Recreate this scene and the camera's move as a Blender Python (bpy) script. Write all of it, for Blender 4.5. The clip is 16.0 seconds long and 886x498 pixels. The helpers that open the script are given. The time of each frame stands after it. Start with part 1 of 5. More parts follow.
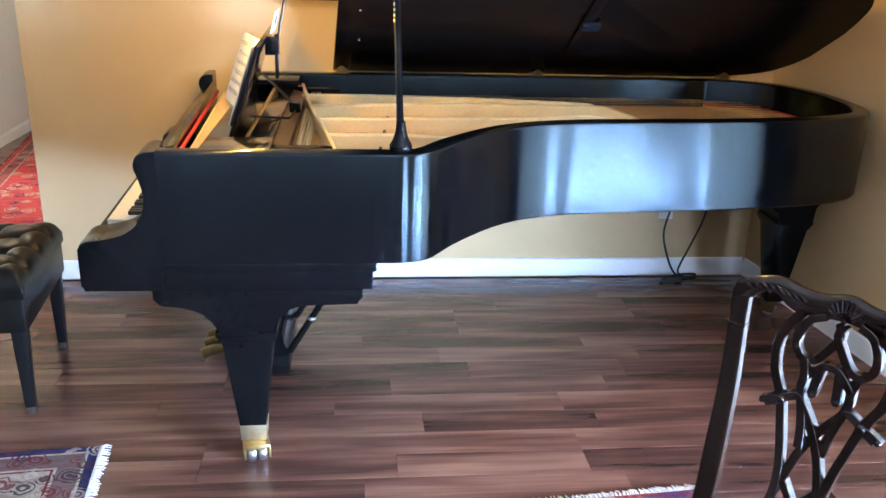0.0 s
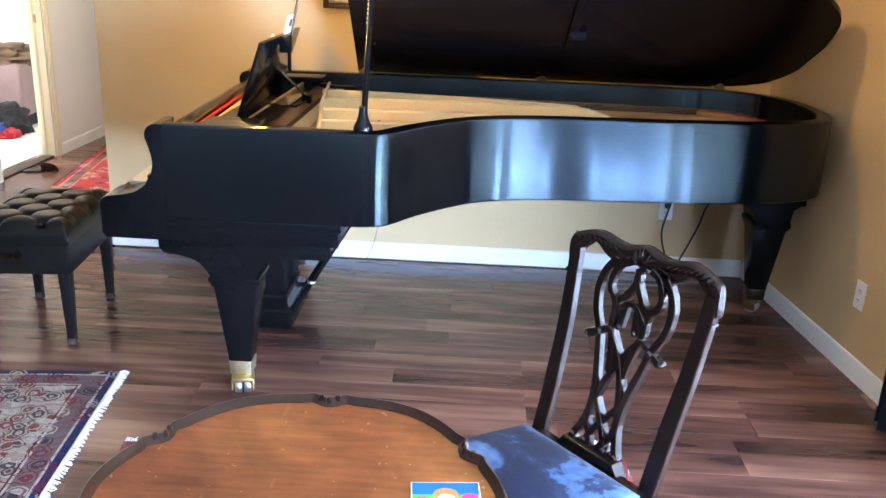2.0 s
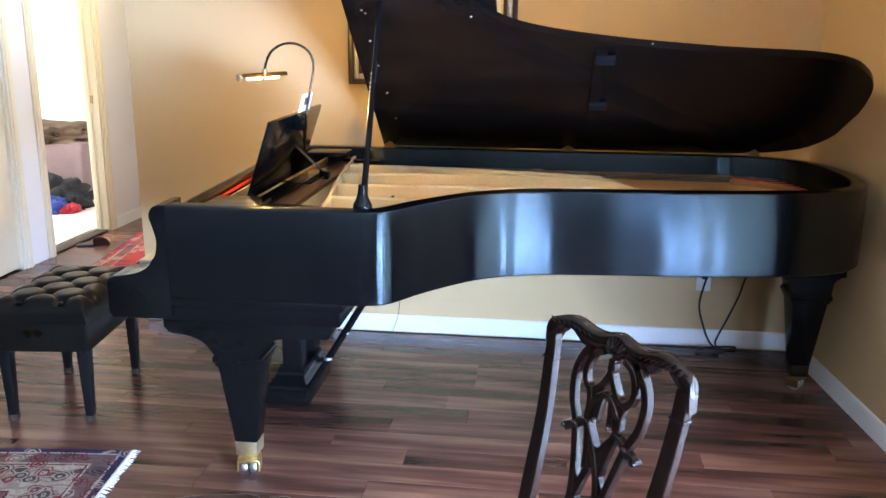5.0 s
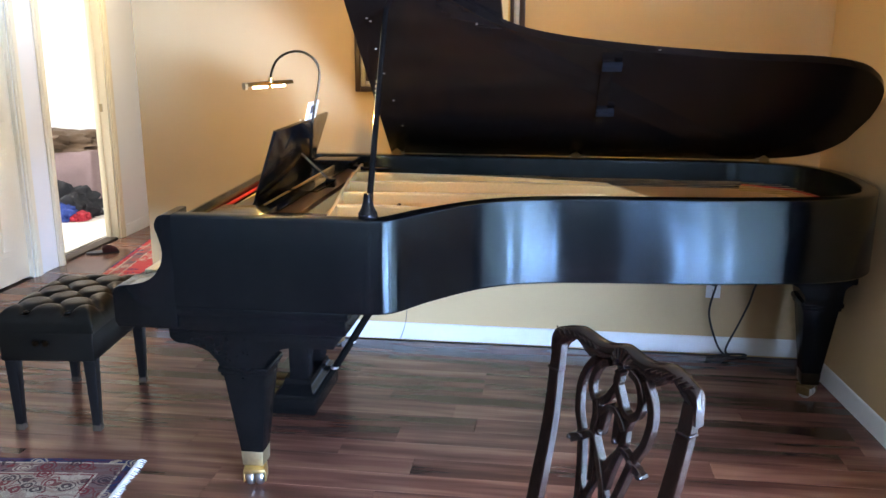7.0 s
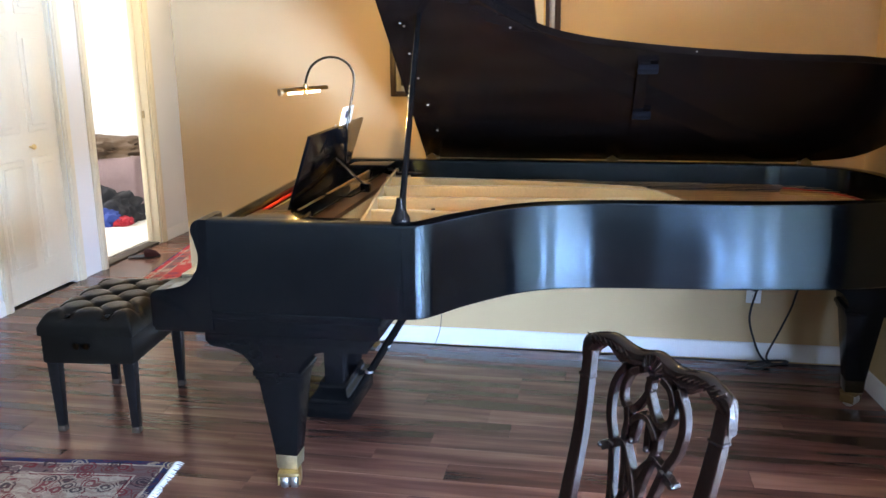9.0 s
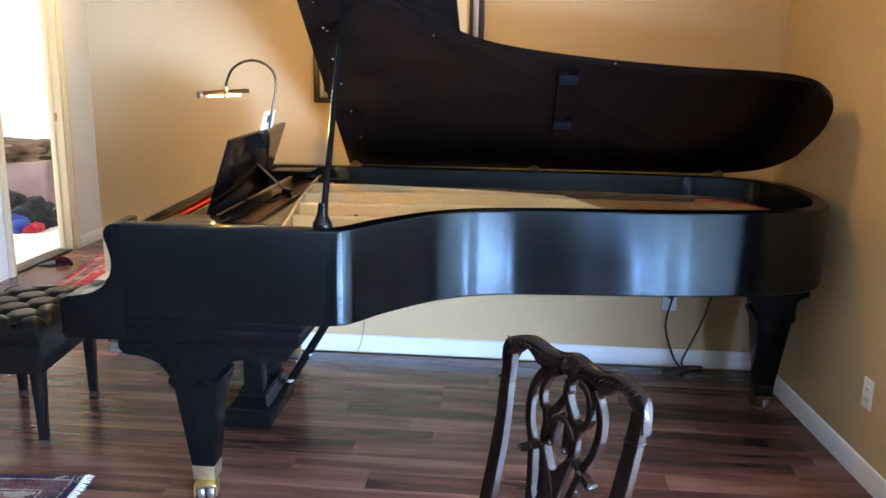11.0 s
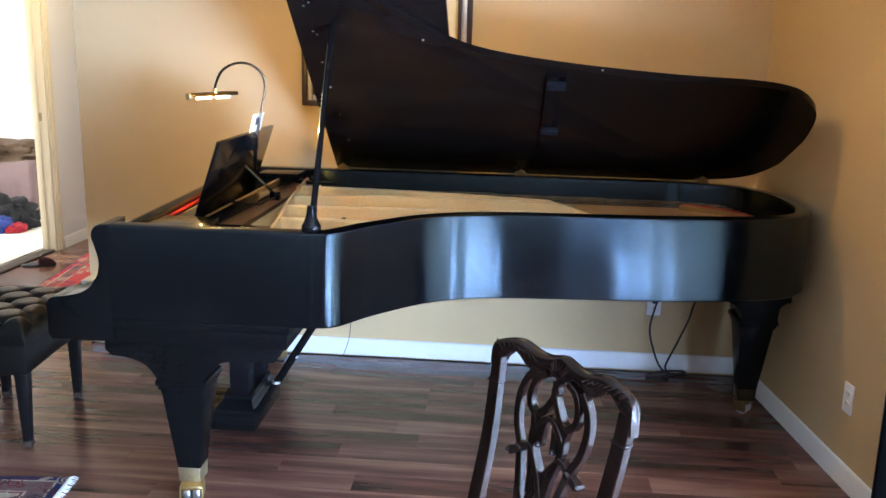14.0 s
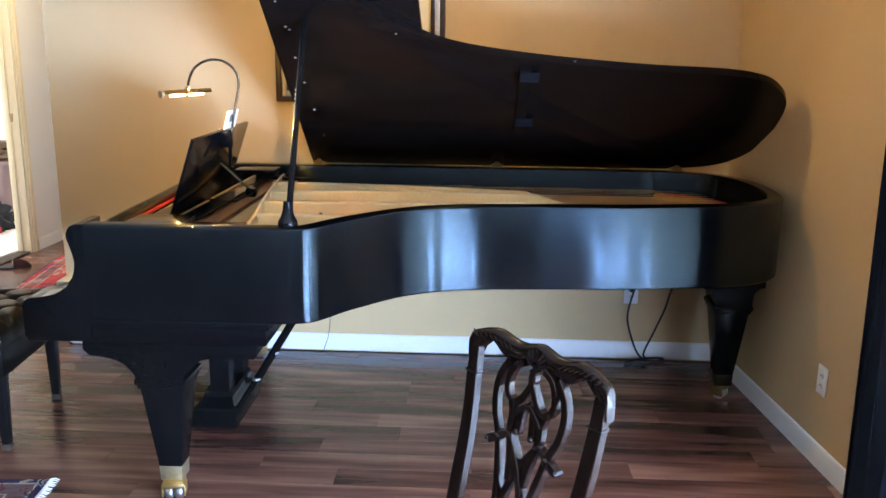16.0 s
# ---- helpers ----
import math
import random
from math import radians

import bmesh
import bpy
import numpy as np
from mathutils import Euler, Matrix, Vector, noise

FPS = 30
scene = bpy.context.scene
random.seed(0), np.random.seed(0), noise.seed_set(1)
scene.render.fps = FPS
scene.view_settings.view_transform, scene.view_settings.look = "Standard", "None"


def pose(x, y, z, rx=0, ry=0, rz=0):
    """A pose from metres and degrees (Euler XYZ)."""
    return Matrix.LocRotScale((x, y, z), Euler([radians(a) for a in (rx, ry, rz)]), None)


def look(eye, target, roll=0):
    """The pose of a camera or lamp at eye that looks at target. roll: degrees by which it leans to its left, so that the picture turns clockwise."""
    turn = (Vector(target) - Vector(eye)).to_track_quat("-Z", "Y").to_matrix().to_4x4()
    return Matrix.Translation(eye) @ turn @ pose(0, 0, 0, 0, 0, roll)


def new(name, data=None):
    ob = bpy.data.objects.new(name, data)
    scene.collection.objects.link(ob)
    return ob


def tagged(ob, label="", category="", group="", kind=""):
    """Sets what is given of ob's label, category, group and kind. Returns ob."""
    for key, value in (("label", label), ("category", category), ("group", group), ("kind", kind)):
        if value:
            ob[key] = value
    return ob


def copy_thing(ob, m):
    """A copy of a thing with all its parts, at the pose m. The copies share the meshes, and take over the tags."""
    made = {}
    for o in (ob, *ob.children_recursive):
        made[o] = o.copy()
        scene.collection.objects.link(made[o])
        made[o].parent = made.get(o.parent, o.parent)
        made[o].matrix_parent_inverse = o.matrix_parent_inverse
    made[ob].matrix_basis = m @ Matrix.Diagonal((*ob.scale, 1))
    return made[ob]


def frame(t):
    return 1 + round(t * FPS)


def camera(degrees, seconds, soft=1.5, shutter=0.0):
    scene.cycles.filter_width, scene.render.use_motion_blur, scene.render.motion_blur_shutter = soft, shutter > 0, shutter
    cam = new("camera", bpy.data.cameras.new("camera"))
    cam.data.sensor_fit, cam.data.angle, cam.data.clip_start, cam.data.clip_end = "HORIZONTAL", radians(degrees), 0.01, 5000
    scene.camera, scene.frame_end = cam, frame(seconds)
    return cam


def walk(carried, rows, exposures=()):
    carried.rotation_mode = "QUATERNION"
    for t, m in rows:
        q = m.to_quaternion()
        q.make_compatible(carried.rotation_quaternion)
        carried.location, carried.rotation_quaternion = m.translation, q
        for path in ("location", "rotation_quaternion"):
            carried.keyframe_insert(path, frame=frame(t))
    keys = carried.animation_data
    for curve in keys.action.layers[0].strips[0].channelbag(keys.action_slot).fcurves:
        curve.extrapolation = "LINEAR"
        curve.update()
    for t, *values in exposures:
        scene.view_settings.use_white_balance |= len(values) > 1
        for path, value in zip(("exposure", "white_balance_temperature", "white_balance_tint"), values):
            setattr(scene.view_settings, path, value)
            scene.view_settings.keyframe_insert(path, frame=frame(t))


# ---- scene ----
cam = camera(55.1, 16.0)
PATH = [
    (0, (0.931, 1.136, 1.511), (1.131, 3.011, 0.844), 1.8),
    (0.5, (1.077, 0.989, 1.538), (1.317, 2.849, 0.843), 1.1),
    (0.8, (1.188, 0.911, 1.525), (1.449, 2.787, 0.882), 2.8),
    (1, (1.271, 0.902, 1.504), (1.516, 2.785, 0.877), 3.2),
    (1.5, (1.348, 0.81, 1.512), (1.448, 2.701, 0.869), 2.5),
    (2, (1.402, 0.691, 1.512), (1.35, 2.586, 0.876), 2.4),
    (2.4, (1.506, 0.638, 1.516), (1.377, 2.53, 0.881), 1.6),
    (2.5, (1.531, 0.652, 1.515), (1.394, 2.543, 0.881), 1.7),
    (3, (1.687, 0.75, 1.511), (1.497, 2.64, 0.887), 2.8),
    (3.1, (1.722, 0.757, 1.522), (1.514, 2.644, 0.893), 2.3),
    (3.5, (1.761, 0.797, 1.537), (1.562, 2.713, 0.997), 1.2),
    (4, (1.727, 0.812, 1.54), (1.609, 2.748, 1.051), 2.5),
    (4.5, (1.649, 0.775, 1.547), (1.448, 2.703, 1.054), 1.6),
    (4.7, (1.629, 0.783, 1.543), (1.405, 2.707, 1.045), 0.7),
    (7, (1.642, 0.813, 1.549), (1.385, 2.736, 1.064), 0.1),
    (7.5, (1.64, 0.822, 1.546), (1.337, 2.74, 1.068), -0.1),
    (8, (1.643, 0.823, 1.545), (1.307, 2.737, 1.071), -0.4),
    (8.2, (1.661, 0.829, 1.55), (1.309, 2.739, 1.074), -0.6),
    (10.3, (1.663, 0.819, 1.54), (1.356, 2.739, 1.07), -0.1),
    (10.5, (1.656, 0.828, 1.53), (1.381, 2.753, 1.064), 0.3),
    (11, (1.67, 0.827, 1.534), (1.495, 2.768, 1.083), 0.9),
    (11.5, (1.666, 0.822, 1.54), (1.543, 2.771, 1.11), 1.1),
    (12, (1.663, 0.814, 1.544), (1.529, 2.769, 1.146), 1.2),
    (12.5, (1.661, 0.812, 1.541), (1.503, 2.769, 1.157), 1.1),
    (13, (1.662, 0.819, 1.538), (1.516, 2.773, 1.136), 1.1),
    (13.5, (1.659, 0.812, 1.538), (1.517, 2.762, 1.117), 1.4),
    (14, (1.657, 0.808, 1.536), (1.52, 2.754, 1.095), 1.6),
    (14.5, (1.662, 0.806, 1.532), (1.542, 2.749, 1.074), 1.6),
    (15, (1.664, 0.797, 1.534), (1.553, 2.74, 1.071), 1.5),
    (15.5, (1.669, 0.797, 1.533), (1.573, 2.741, 1.073), 1.2),
    (16, (1.667, 0.794, 1.535), (1.578, 2.74, 1.081), 0.7),
]
walk(cam, [(t, look(eye, target, roll)) for t, eye, target, roll in PATH], [(0.0, 0.40), (1.0, 0.42), (2.0, 0.30), (2.8, 0.14), (4.5, 0.08), (7.0, -0.08), (8.2, -0.10), (11.0, -0.15), (16.0, -0.15)])

# ---- world and large lights ----
world = bpy.data.worlds.new("sky")
scene.world = world
world.use_nodes = True
wn = world.node_tree
sky = wn.nodes.new("ShaderNodeTexSky")
sky.sky_type, sky.sun_disc = "NISHITA", False
sky.sun_elevation, sky.sun_rotation = radians(48), radians(120)
wn.links.new(sky.outputs[0], wn.nodes["Background"].inputs[0])
wn.nodes["Background"].inputs[1].default_value = 0.10


def area_lamp(name, eye, target, sx, sy, watts, colour):
    data = bpy.data.lights.new(name, "AREA")
    data.shape, data.size, data.size_y, data.energy, data.color = "RECTANGLE", sx, sy, watts, colour
    ob = new(name, data)
    ob.matrix_world = look(eye, target)
    return ob


def point_lamp(name, at, watts, colour, radius):
    data = bpy.data.lights.new(name, "POINT")
    data.energy, data.color, data.shadow_soft_size = watts, colour, radius
    ob = new(name, data)
    ob.location = at
    return ob


DAY = (0.37, 0.565, 1.0)
WARM = (1.0, 0.62, 0.13)
# patio door in the east wall, bedroom window, gooseneck lamp on the music desk, ceiling lamp, added hall fill
EAST = Matrix.Translation((3.0, 3.6, 0)) @ Matrix.Rotation(radians(5.14), 4, "Z") @ Matrix.Translation((-3.0, -3.6, 0))
area_lamp("patio_daylight", EAST @ Vector((3.48, 0.42, 0.33)), EAST @ Vector((1.58, 1.08, 0.33)), 2.62, 0.66, 1380, DAY)
area_lamp("bedroom_daylight", (-4.9, 7.3, 1.6), (-2.0, 7.3, 0.6), 1.6, 1.4, 260, (0.95, 0.97, 1.0))
point_lamp("desk_lamp_light", (0.536, 4.028, 1.349), 18, WARM, 0.008)
point_lamp("ceiling_lamp_light", (1.55, 3.95, 2.30), 32, (1.0, 0.63, 0.145), 0.02)
# added fill that brightens the hall walls; no lamp is known there
point_lamp("hall_fill_light", (-1.12, 6.6, 2.25), 27, (1.0, 0.82, 0.58), 0.12)


# ---- materials ----
def material(name):
    m = bpy.data.materials.new(name)
    m.use_nodes = True
    t = m.node_tree
    return m, t, t.nodes["Principled BSDF"]


def node(t, kind, **values):
    n = t.nodes.new("ShaderNode" + kind)
    for key, value in values.items():
        n.inputs[key.replace("_", " ")].default_value = value
    return n


def coords(t, scale=(1, 1, 1), which="Object"):
    c, m = t.nodes.new("ShaderNodeTexCoord"), t.nodes.new("ShaderNodeMapping")
    m.inputs["Scale"].default_value = scale
    t.links.new(c.outputs[which], m.inputs[0])
    return m.outputs[0]


def ramp(t, fac, stops, mode="LINEAR"):
    r = t.nodes.new("ShaderNodeValToRGB")
    r.color_ramp.interpolation = mode
    e = r.color_ramp.elements
    while len(e) < len(stops):
        e.new(0.5)
    for el, (p, c) in zip(e, stops):
        el.position, el.color = p, (*c, 1)
    t.links.new(fac, r.inputs[0])
    return r.outputs[0]


def calc(t, op, a, b=None):
    n = t.nodes.new("ShaderNodeMath")
    n.operation = op
    for i, v in enumerate((a, b)):
        if v is None:
            continue
        if isinstance(v, (int, float)):
            n.inputs[i].default_value = v
        else:
            t.links.new(v, n.inputs[i])
    return n.outputs[0]


def mixed(t, fac, a, b, mode="MIX"):
    n = t.nodes.new("ShaderNodeMix")
    n.data_type, n.blend_type = "RGBA", mode
    for i, v in ((0, fac), (6, a), (7, b)):
        if isinstance(v, (int, float)):
            n.inputs[i].default_value = v
        elif isinstance(v, tuple):
            n.inputs[i].default_value = (*v, 1)
        else:
            t.links.new(v, n.inputs[i])
    return n.outputs[2]


def bump(t, b, height, strength, distance=0.01):
    n = node(t, "Bump", Strength=strength, Distance=distance)
    t.links.new(height, n.inputs["Height"])
    t.links.new(n.outputs[0], b.inputs["Normal"])


def surface(name, colour, rough=0.5, metal=0.0, vary=0.15, grain=60.0, relief=0.05, stretch=(1, 1, 1), spec=0.5, coat=0.0):
    """A plain stuff with variation at a coarse and a fine scale, in colour, gloss and relief."""
    m, t, b = material(name)
    v = coords(t, stretch)
    coarse, fine = node(t, "TexNoise", Scale=2.5, Detail=3), node(t, "TexNoise", Scale=grain, Detail=4)
    for n in (coarse, fine):
        t.links.new(v, n.inputs["Vector"])
    both = calc(t, "ADD", calc(t, "MULTIPLY", coarse.outputs[0], 0.6), calc(t, "MULTIPLY", fine.outputs[0], 0.4))
    lo = tuple(max(0, c * (1 - vary)) for c in colour)
    hi = tuple(min(1, c * (1 + vary)) for c in colour)
    t.links.new(ramp(t, both, [(0.3, lo), (0.7, hi)]), b.inputs["Base Color"])
    r = node(t, "MapRange", To_Min=rough * 0.88, To_Max=min(1, rough * 1.12))
    t.links.new(both, r.inputs[0])
    t.links.new(r.outputs[0], b.inputs["Roughness"])
    b.inputs["Metallic"].default_value = metal
    b.inputs["Specular IOR Level"].default_value = spec
    b.inputs["Coat Weight"].default_value = coat
    if relief:
        bump(t, b, fine.outputs[0], relief)
    return m


def glowing(name, colour, strength):
    m, t, b = material(name)
    b.inputs["Emission Color"].default_value = (*colour, 1)
    b.inputs["Emission Strength"].default_value = strength
    return m


def ebony(name, rough, aniso):
    """Rubbed black lacquer: fine scratches along the grain draw the highlights out upright."""
    m, t, b = material(name)
    v = coords(t, (2, 2, 160))
    n = node(t, "TexNoise", Scale=3.0, Detail=5)
    t.links.new(v, n.inputs["Vector"])
    c = node(t, "TexNoise", Scale=1.7, Detail=2)
    t.links.new(coords(t), c.inputs["Vector"])
    t.links.new(ramp(t, c.outputs[0], [(0.3, (0.0013, 0.0014, 0.0017)), (0.7, (0.0022, 0.0023, 0.0026))]), b.inputs["Base Color"])
    r = node(t, "MapRange", To_Min=rough - 0.004, To_Max=rough + 0.004)
    t.links.new(n.outputs[0], r.inputs[0])
    t.links.new(r.outputs[0], b.inputs["Roughness"])
    b.inputs["Anisotropic"].default_value = aniso
    b.inputs["Anisotropic Rotation"].default_value = 0.25
    tan = t.nodes.new("ShaderNodeTangent")
    tan.direction_type, tan.axis = "RADIAL", "Z"
    t.links.new(tan.outputs[0], b.inputs["Tangent"])
    b.inputs["Specular IOR Level"].default_value = 0.43
    # blue tint puts the daylight's colour into the lacquer's reflections
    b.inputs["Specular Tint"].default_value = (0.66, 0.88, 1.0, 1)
    return m


def floor_wood():
    """Printed hickory laminate: each plank its own tone, streaks along the grain, darker bands."""
    m, t, b = material("laminate")
    info = t.nodes.new("ShaderNodeObjectInfo")
    c = t.nodes.new("ShaderNodeTexCoord")
    off = t.nodes.new("ShaderNodeVectorMath")
    off.operation = "MULTIPLY_ADD"
    t.links.new(info.outputs["Random"], off.inputs[0])
    off.inputs[1].default_value = (37, 19, 11)
    t.links.new(c.outputs["Object"], off.inputs[2])
    outs = []
    for sc, scale, detail in (((0.9, 7, 1), 1.5, 2), ((0.8, 11, 1), 2.0, 3), ((2, 60, 1), 2.0, 2)):
        mp = t.nodes.new("ShaderNodeMapping")
        mp.inputs["Scale"].default_value = sc
        t.links.new(off.outputs[0], mp.inputs[0])
        n = node(t, "TexNoise", Scale=scale, Detail=detail, Distortion=0.2)
        t.links.new(mp.outputs[0], n.inputs["Vector"])
        outs.append(n.outputs[0])
    s = calc(t, "ADD", calc(t, "MULTIPLY", outs[0], 0.62), calc(t, "MULTIPLY", outs[1], 0.26))
    s = calc(t, "ADD", s, calc(t, "MULTIPLY", outs[2], 0.12))
    s = calc(t, "ADD", s, calc(t, "MULTIPLY", calc(t, "SUBTRACT", info.outputs["Random"], 0.5), 0.13))
    col = ramp(t, s, [(0.30, (0.032, 0.015, 0.012)), (0.43, (0.080, 0.034, 0.025)), (0.54, (0.148, 0.066, 0.046)), (0.67, (0.245, 0.125, 0.086))])
    t.links.new(col, b.inputs["Base Color"])
    r = node(t, "MapRange", To_Min=0.17, To_Max=0.30)
    t.links.new(outs[1], r.inputs[0])
    t.links.new(r.outputs[0], b.inputs["Roughness"])
    bump(t, b, outs[2], 0.012, 0.002)
    return m


def rug_weave(name, w, h, bands, field, motif, knot):
    """A knotted rug: bands by the distance from its edge, with scrolls and flowers in each, and the pile's grain."""
    m, t, b = material(name)
    v = coords(t)
    sep = t.nodes.new("ShaderNodeSeparateXYZ")
    t.links.new(v, sep.inputs[0])
    x, y = sep.outputs[0], sep.outputs[1]
    d = calc(t, "MINIMUM", calc(t, "MINIMUM", x, calc(t, "SUBTRACT", w, x)), calc(t, "MINIMUM", y, calc(t, "SUBTRACT", h, y)))
    top = bands[-1][0] * 1.25
    k = calc(t, "DIVIDE", d, top)
    ground = ramp(t, k, [(0.0, bands[0][1])] + [(p / top, c) for (p, _), (_, c) in zip(bands, bands[1:] + [(0, field)])], "CONSTANT")
    wav = node(t, "TexWave", Scale=knot * 0.35, Distortion=9.0, Detail=2.0, Detail_Scale=1.4)
    wav.wave_type = "RINGS"
    t.links.new(v, wav.inputs["Vector"])
    vor = node(t, "TexVoronoi", Scale=knot)
    t.links.new(v, vor.inputs["Vector"])
    warp = node(t, "TexNoise", Scale=knot * 1.6, Detail=3)
    t.links.new(v, warp.inputs["Vector"])
    dist = calc(t, "ADD", vor.outputs["Distance"], calc(t, "MULTIPLY", calc(t, "SUBTRACT", warp.outputs[0], 0.5), 0.55))
    ring = ramp(t, dist, [(0.0, (1, 1, 1)), (0.14, (0, 0, 0)), (0.24, (1, 1, 1)), (0.40, (0, 0, 0)), (0.52, (1, 1, 1)), (0.60, (0, 0, 0))], "CONSTANT")
    scroll = ramp(t, wav.outputs[0], [(0.0, (0, 0, 0)), (0.70, (1, 1, 1))], "CONSTANT")
    pick = ramp(t, vor.outputs["Color"], [(0.0, motif[0]), (0.35, motif[1]), (0.6, motif[2]), (0.8, motif[3])], "CONSTANT")
    a = mixed(t, calc(t, "MULTIPLY", ring, 0.85), ground, pick)
    a = mixed(t, calc(t, "MULTIPLY", scroll, 0.30), a, motif[3])
    n = node(t, "TexNoise", Scale=420, Detail=2)
    t.links.new(v, n.inputs["Vector"])
    a = mixed(t, 0.35, a, ramp(t, n.outputs[0], [(0.3, (0.05, 0.04, 0.04)), (0.7, (0.75, 0.7, 0.66))]), "OVERLAY")
    t.links.new(a, b.inputs["Base Color"])
    b.inputs["Roughness"].default_value = 0.95
    b.inputs["Specular IOR Level"].default_value = 0.1
    bump(t, b, n.outputs[0], 0.5, 0.004)
    return m


def velvet():
    """Blue velvet, pale and dark in ragged patches."""
    m, t, b = material("blue_velvet")
    v = coords(t)
    n = node(t, "TexNoise", Scale=4.6, Detail=6, Roughness=0.58, Distortion=1.0)
    t.links.new(v, n.inputs["Vector"])
    f = node(t, "TexNoise", Scale=45, Detail=4)
    t.links.new(v, f.inputs["Vector"])
    s = calc(t, "ADD", n.outputs[0], calc(t, "MULTIPLY", calc(t, "SUBTRACT", f.outputs[0], 0.5), 0.18))
    t.links.new(ramp(t, s, [(0.44, (0.006, 0.010, 0.034)), (0.53, (0.013, 0.024, 0.060)), (0.555, (0.035, 0.075, 0.17)), (0.72, (0.10, 0.19, 0.36))]), b.inputs["Base Color"])
    b.inputs["Roughness"].default_value = 0.9
    b.inputs["Sheen Weight"].default_value = 0.08
    b.inputs["Specular IOR Level"].default_value = 0.15
    bump(t, b, f.outputs[0], 0.15, 0.004)
    return m


def table_wood():
    """Old reddish walnut: cloudy figure, faint grain, scuffs and pale specks in the polish."""
    m, t, b = material("walnut_table_top")
    v = coords(t)
    cloud = node(t, "TexNoise", Scale=4.0, Detail=5, Roughness=0.6, Distortion=0.7)
    grain = node(t, "TexNoise", Scale=9.0, Detail=4)
    speck = node(t, "TexNoise", Scale=70.0, Detail=2)
    scuff = node(t, "TexNoise", Scale=6.0, Detail=8, Roughness=0.75)
    t.links.new(v, cloud.inputs["Vector"])
    t.links.new(coords(t, (1, 9, 1)), grain.inputs["Vector"])
    t.links.new(v, speck.inputs["Vector"])
    t.links.new(coords(t, (5, 1, 1)), scuff.inputs["Vector"])
    s = calc(t, "ADD", calc(t, "MULTIPLY", cloud.outputs[0], 0.7), calc(t, "MULTIPLY", grain.outputs[0], 0.3))
    col = ramp(t, s, [(0.34, (0.075, 0.018, 0.008)), (0.5, (0.165, 0.046, 0.016)), (0.66, (0.26, 0.085, 0.028))])
    col = mixed(t, ramp(t, speck.outputs[0], [(0.71, (0, 0, 0)), (0.76, (0.6, 0.6, 0.6))]), col, (0.42, 0.27, 0.17))
    col = mixed(t, ramp(t, scuff.outputs[0], [(0.60, (0, 0, 0)), (0.74, (0.45, 0.45, 0.45))]), col, (0.36, 0.19, 0.10))
    t.links.new(col, b.inputs["Base Color"])
    r = node(t, "MapRange", To_Min=0.26, To_Max=0.52)
    t.links.new(scuff.outputs[0], r.inputs[0])
    t.links.new(r.outputs[0], b.inputs["Roughness"])
    b.inputs["Specular IOR Level"].default_value = 0.25
    bump(t, b, grain.outputs[0], 0.02, 0.003)
    return m


def cloth_material(name, colour, through_light):
    m, t, b = material(name)
    v = coords(t, (1, 1, 1))
    n = node(t, "TexNoise", Scale=260, Detail=2)
    t.links.new(v, n.inputs["Vector"])
    lo = tuple(c * 0.8 for c in colour)
    t.links.new(ramp(t, n.outputs[0], [(0.3, lo), (0.7, colour)]), b.inputs["Base Color"])
    b.inputs["Roughness"].default_value = 0.9
    b.inputs["Specular IOR Level"].default_value = 0.15
    bump(t, b, n.outputs[0], 0.2, 0.002)
    if through_light:
        tr = t.nodes.new("ShaderNodeBsdfTranslucent")
        tr.inputs[0].default_value = (*colour, 1)
        mx = t.nodes.new("ShaderNodeMixShader")
        mx.inputs[0].default_value = through_light
        t.links.new(b.outputs[0], mx.inputs[1])
        t.links.new(tr.outputs[0], mx.inputs[2])
        t.links.new(mx.outputs[0], t.nodes["Material Output"].inputs[0])
    return m


WALL = surface("tan_wall_paint", (0.57, 0.395, 0.195), 0.75, vary=0.04, grain=180, relief=0.10)
WHITE_WALL = surface("white_wall_paint", (0.77, 0.77, 0.75), 0.7, vary=0.03, grain=180, relief=0.08)
# for unseen walls, darkened so less light bounces onto the black lacquer
FAR_WALL = surface("darkened_unseen_wall", (0.13, 0.085, 0.052), 0.7, vary=0.08, grain=120, relief=0.1)
# unseen ceiling, its colour lowered so it returns less light
CEILING = surface("toned_down_ceiling", (0.46, 0.38, 0.28), 0.9, vary=0.03, grain=90, relief=0.2)
TRIM = surface("white_trim_paint", (0.80, 0.79, 0.76), 0.38, vary=0.03, grain=40, relief=0.02)
# cream warmed against the blue daylight: warm hall light put into the colour
DOOR_PAINT = surface("warmed_cream_paint", (0.77, 0.69, 0.51), 0.42, vary=0.04, grain=50, relief=0.03)
LAMINATE = floor_wood()
SUBFLOOR = surface("joint_shadow", (0.03, 0.02, 0.018), 0.8)
CARPET = surface("pale_carpet", (0.72, 0.69, 0.64), 0.97, vary=0.12, grain=320, relief=0.6)
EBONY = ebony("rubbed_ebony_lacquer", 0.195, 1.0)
GLOSS_EBONY = surface("polished_ebony", (0.003, 0.003, 0.0033), 0.13, vary=0.3, grain=30, relief=0.0, spec=0.25)
LEG_EBONY = surface("satin_ebony", (0.0030, 0.0030, 0.0031), 0.2, vary=0.2, grain=50, relief=0.0, spec=0.12)
LID_EBONY = surface("lid_underside_lacquer", (0.0050, 0.0036, 0.0032), 0.22, vary=0.5, grain=6, relief=0.0, stretch=(1, 3, 3), spec=0.08)
BRASS = surface("brass", (0.78, 0.57, 0.24), 0.30, 1.0, vary=0.2, grain=90, relief=0.03)
OLD_BRASS = surface("dull_brass", (0.46, 0.37, 0.22), 0.48, 1.0, vary=0.3, grain=60, relief=0.04)
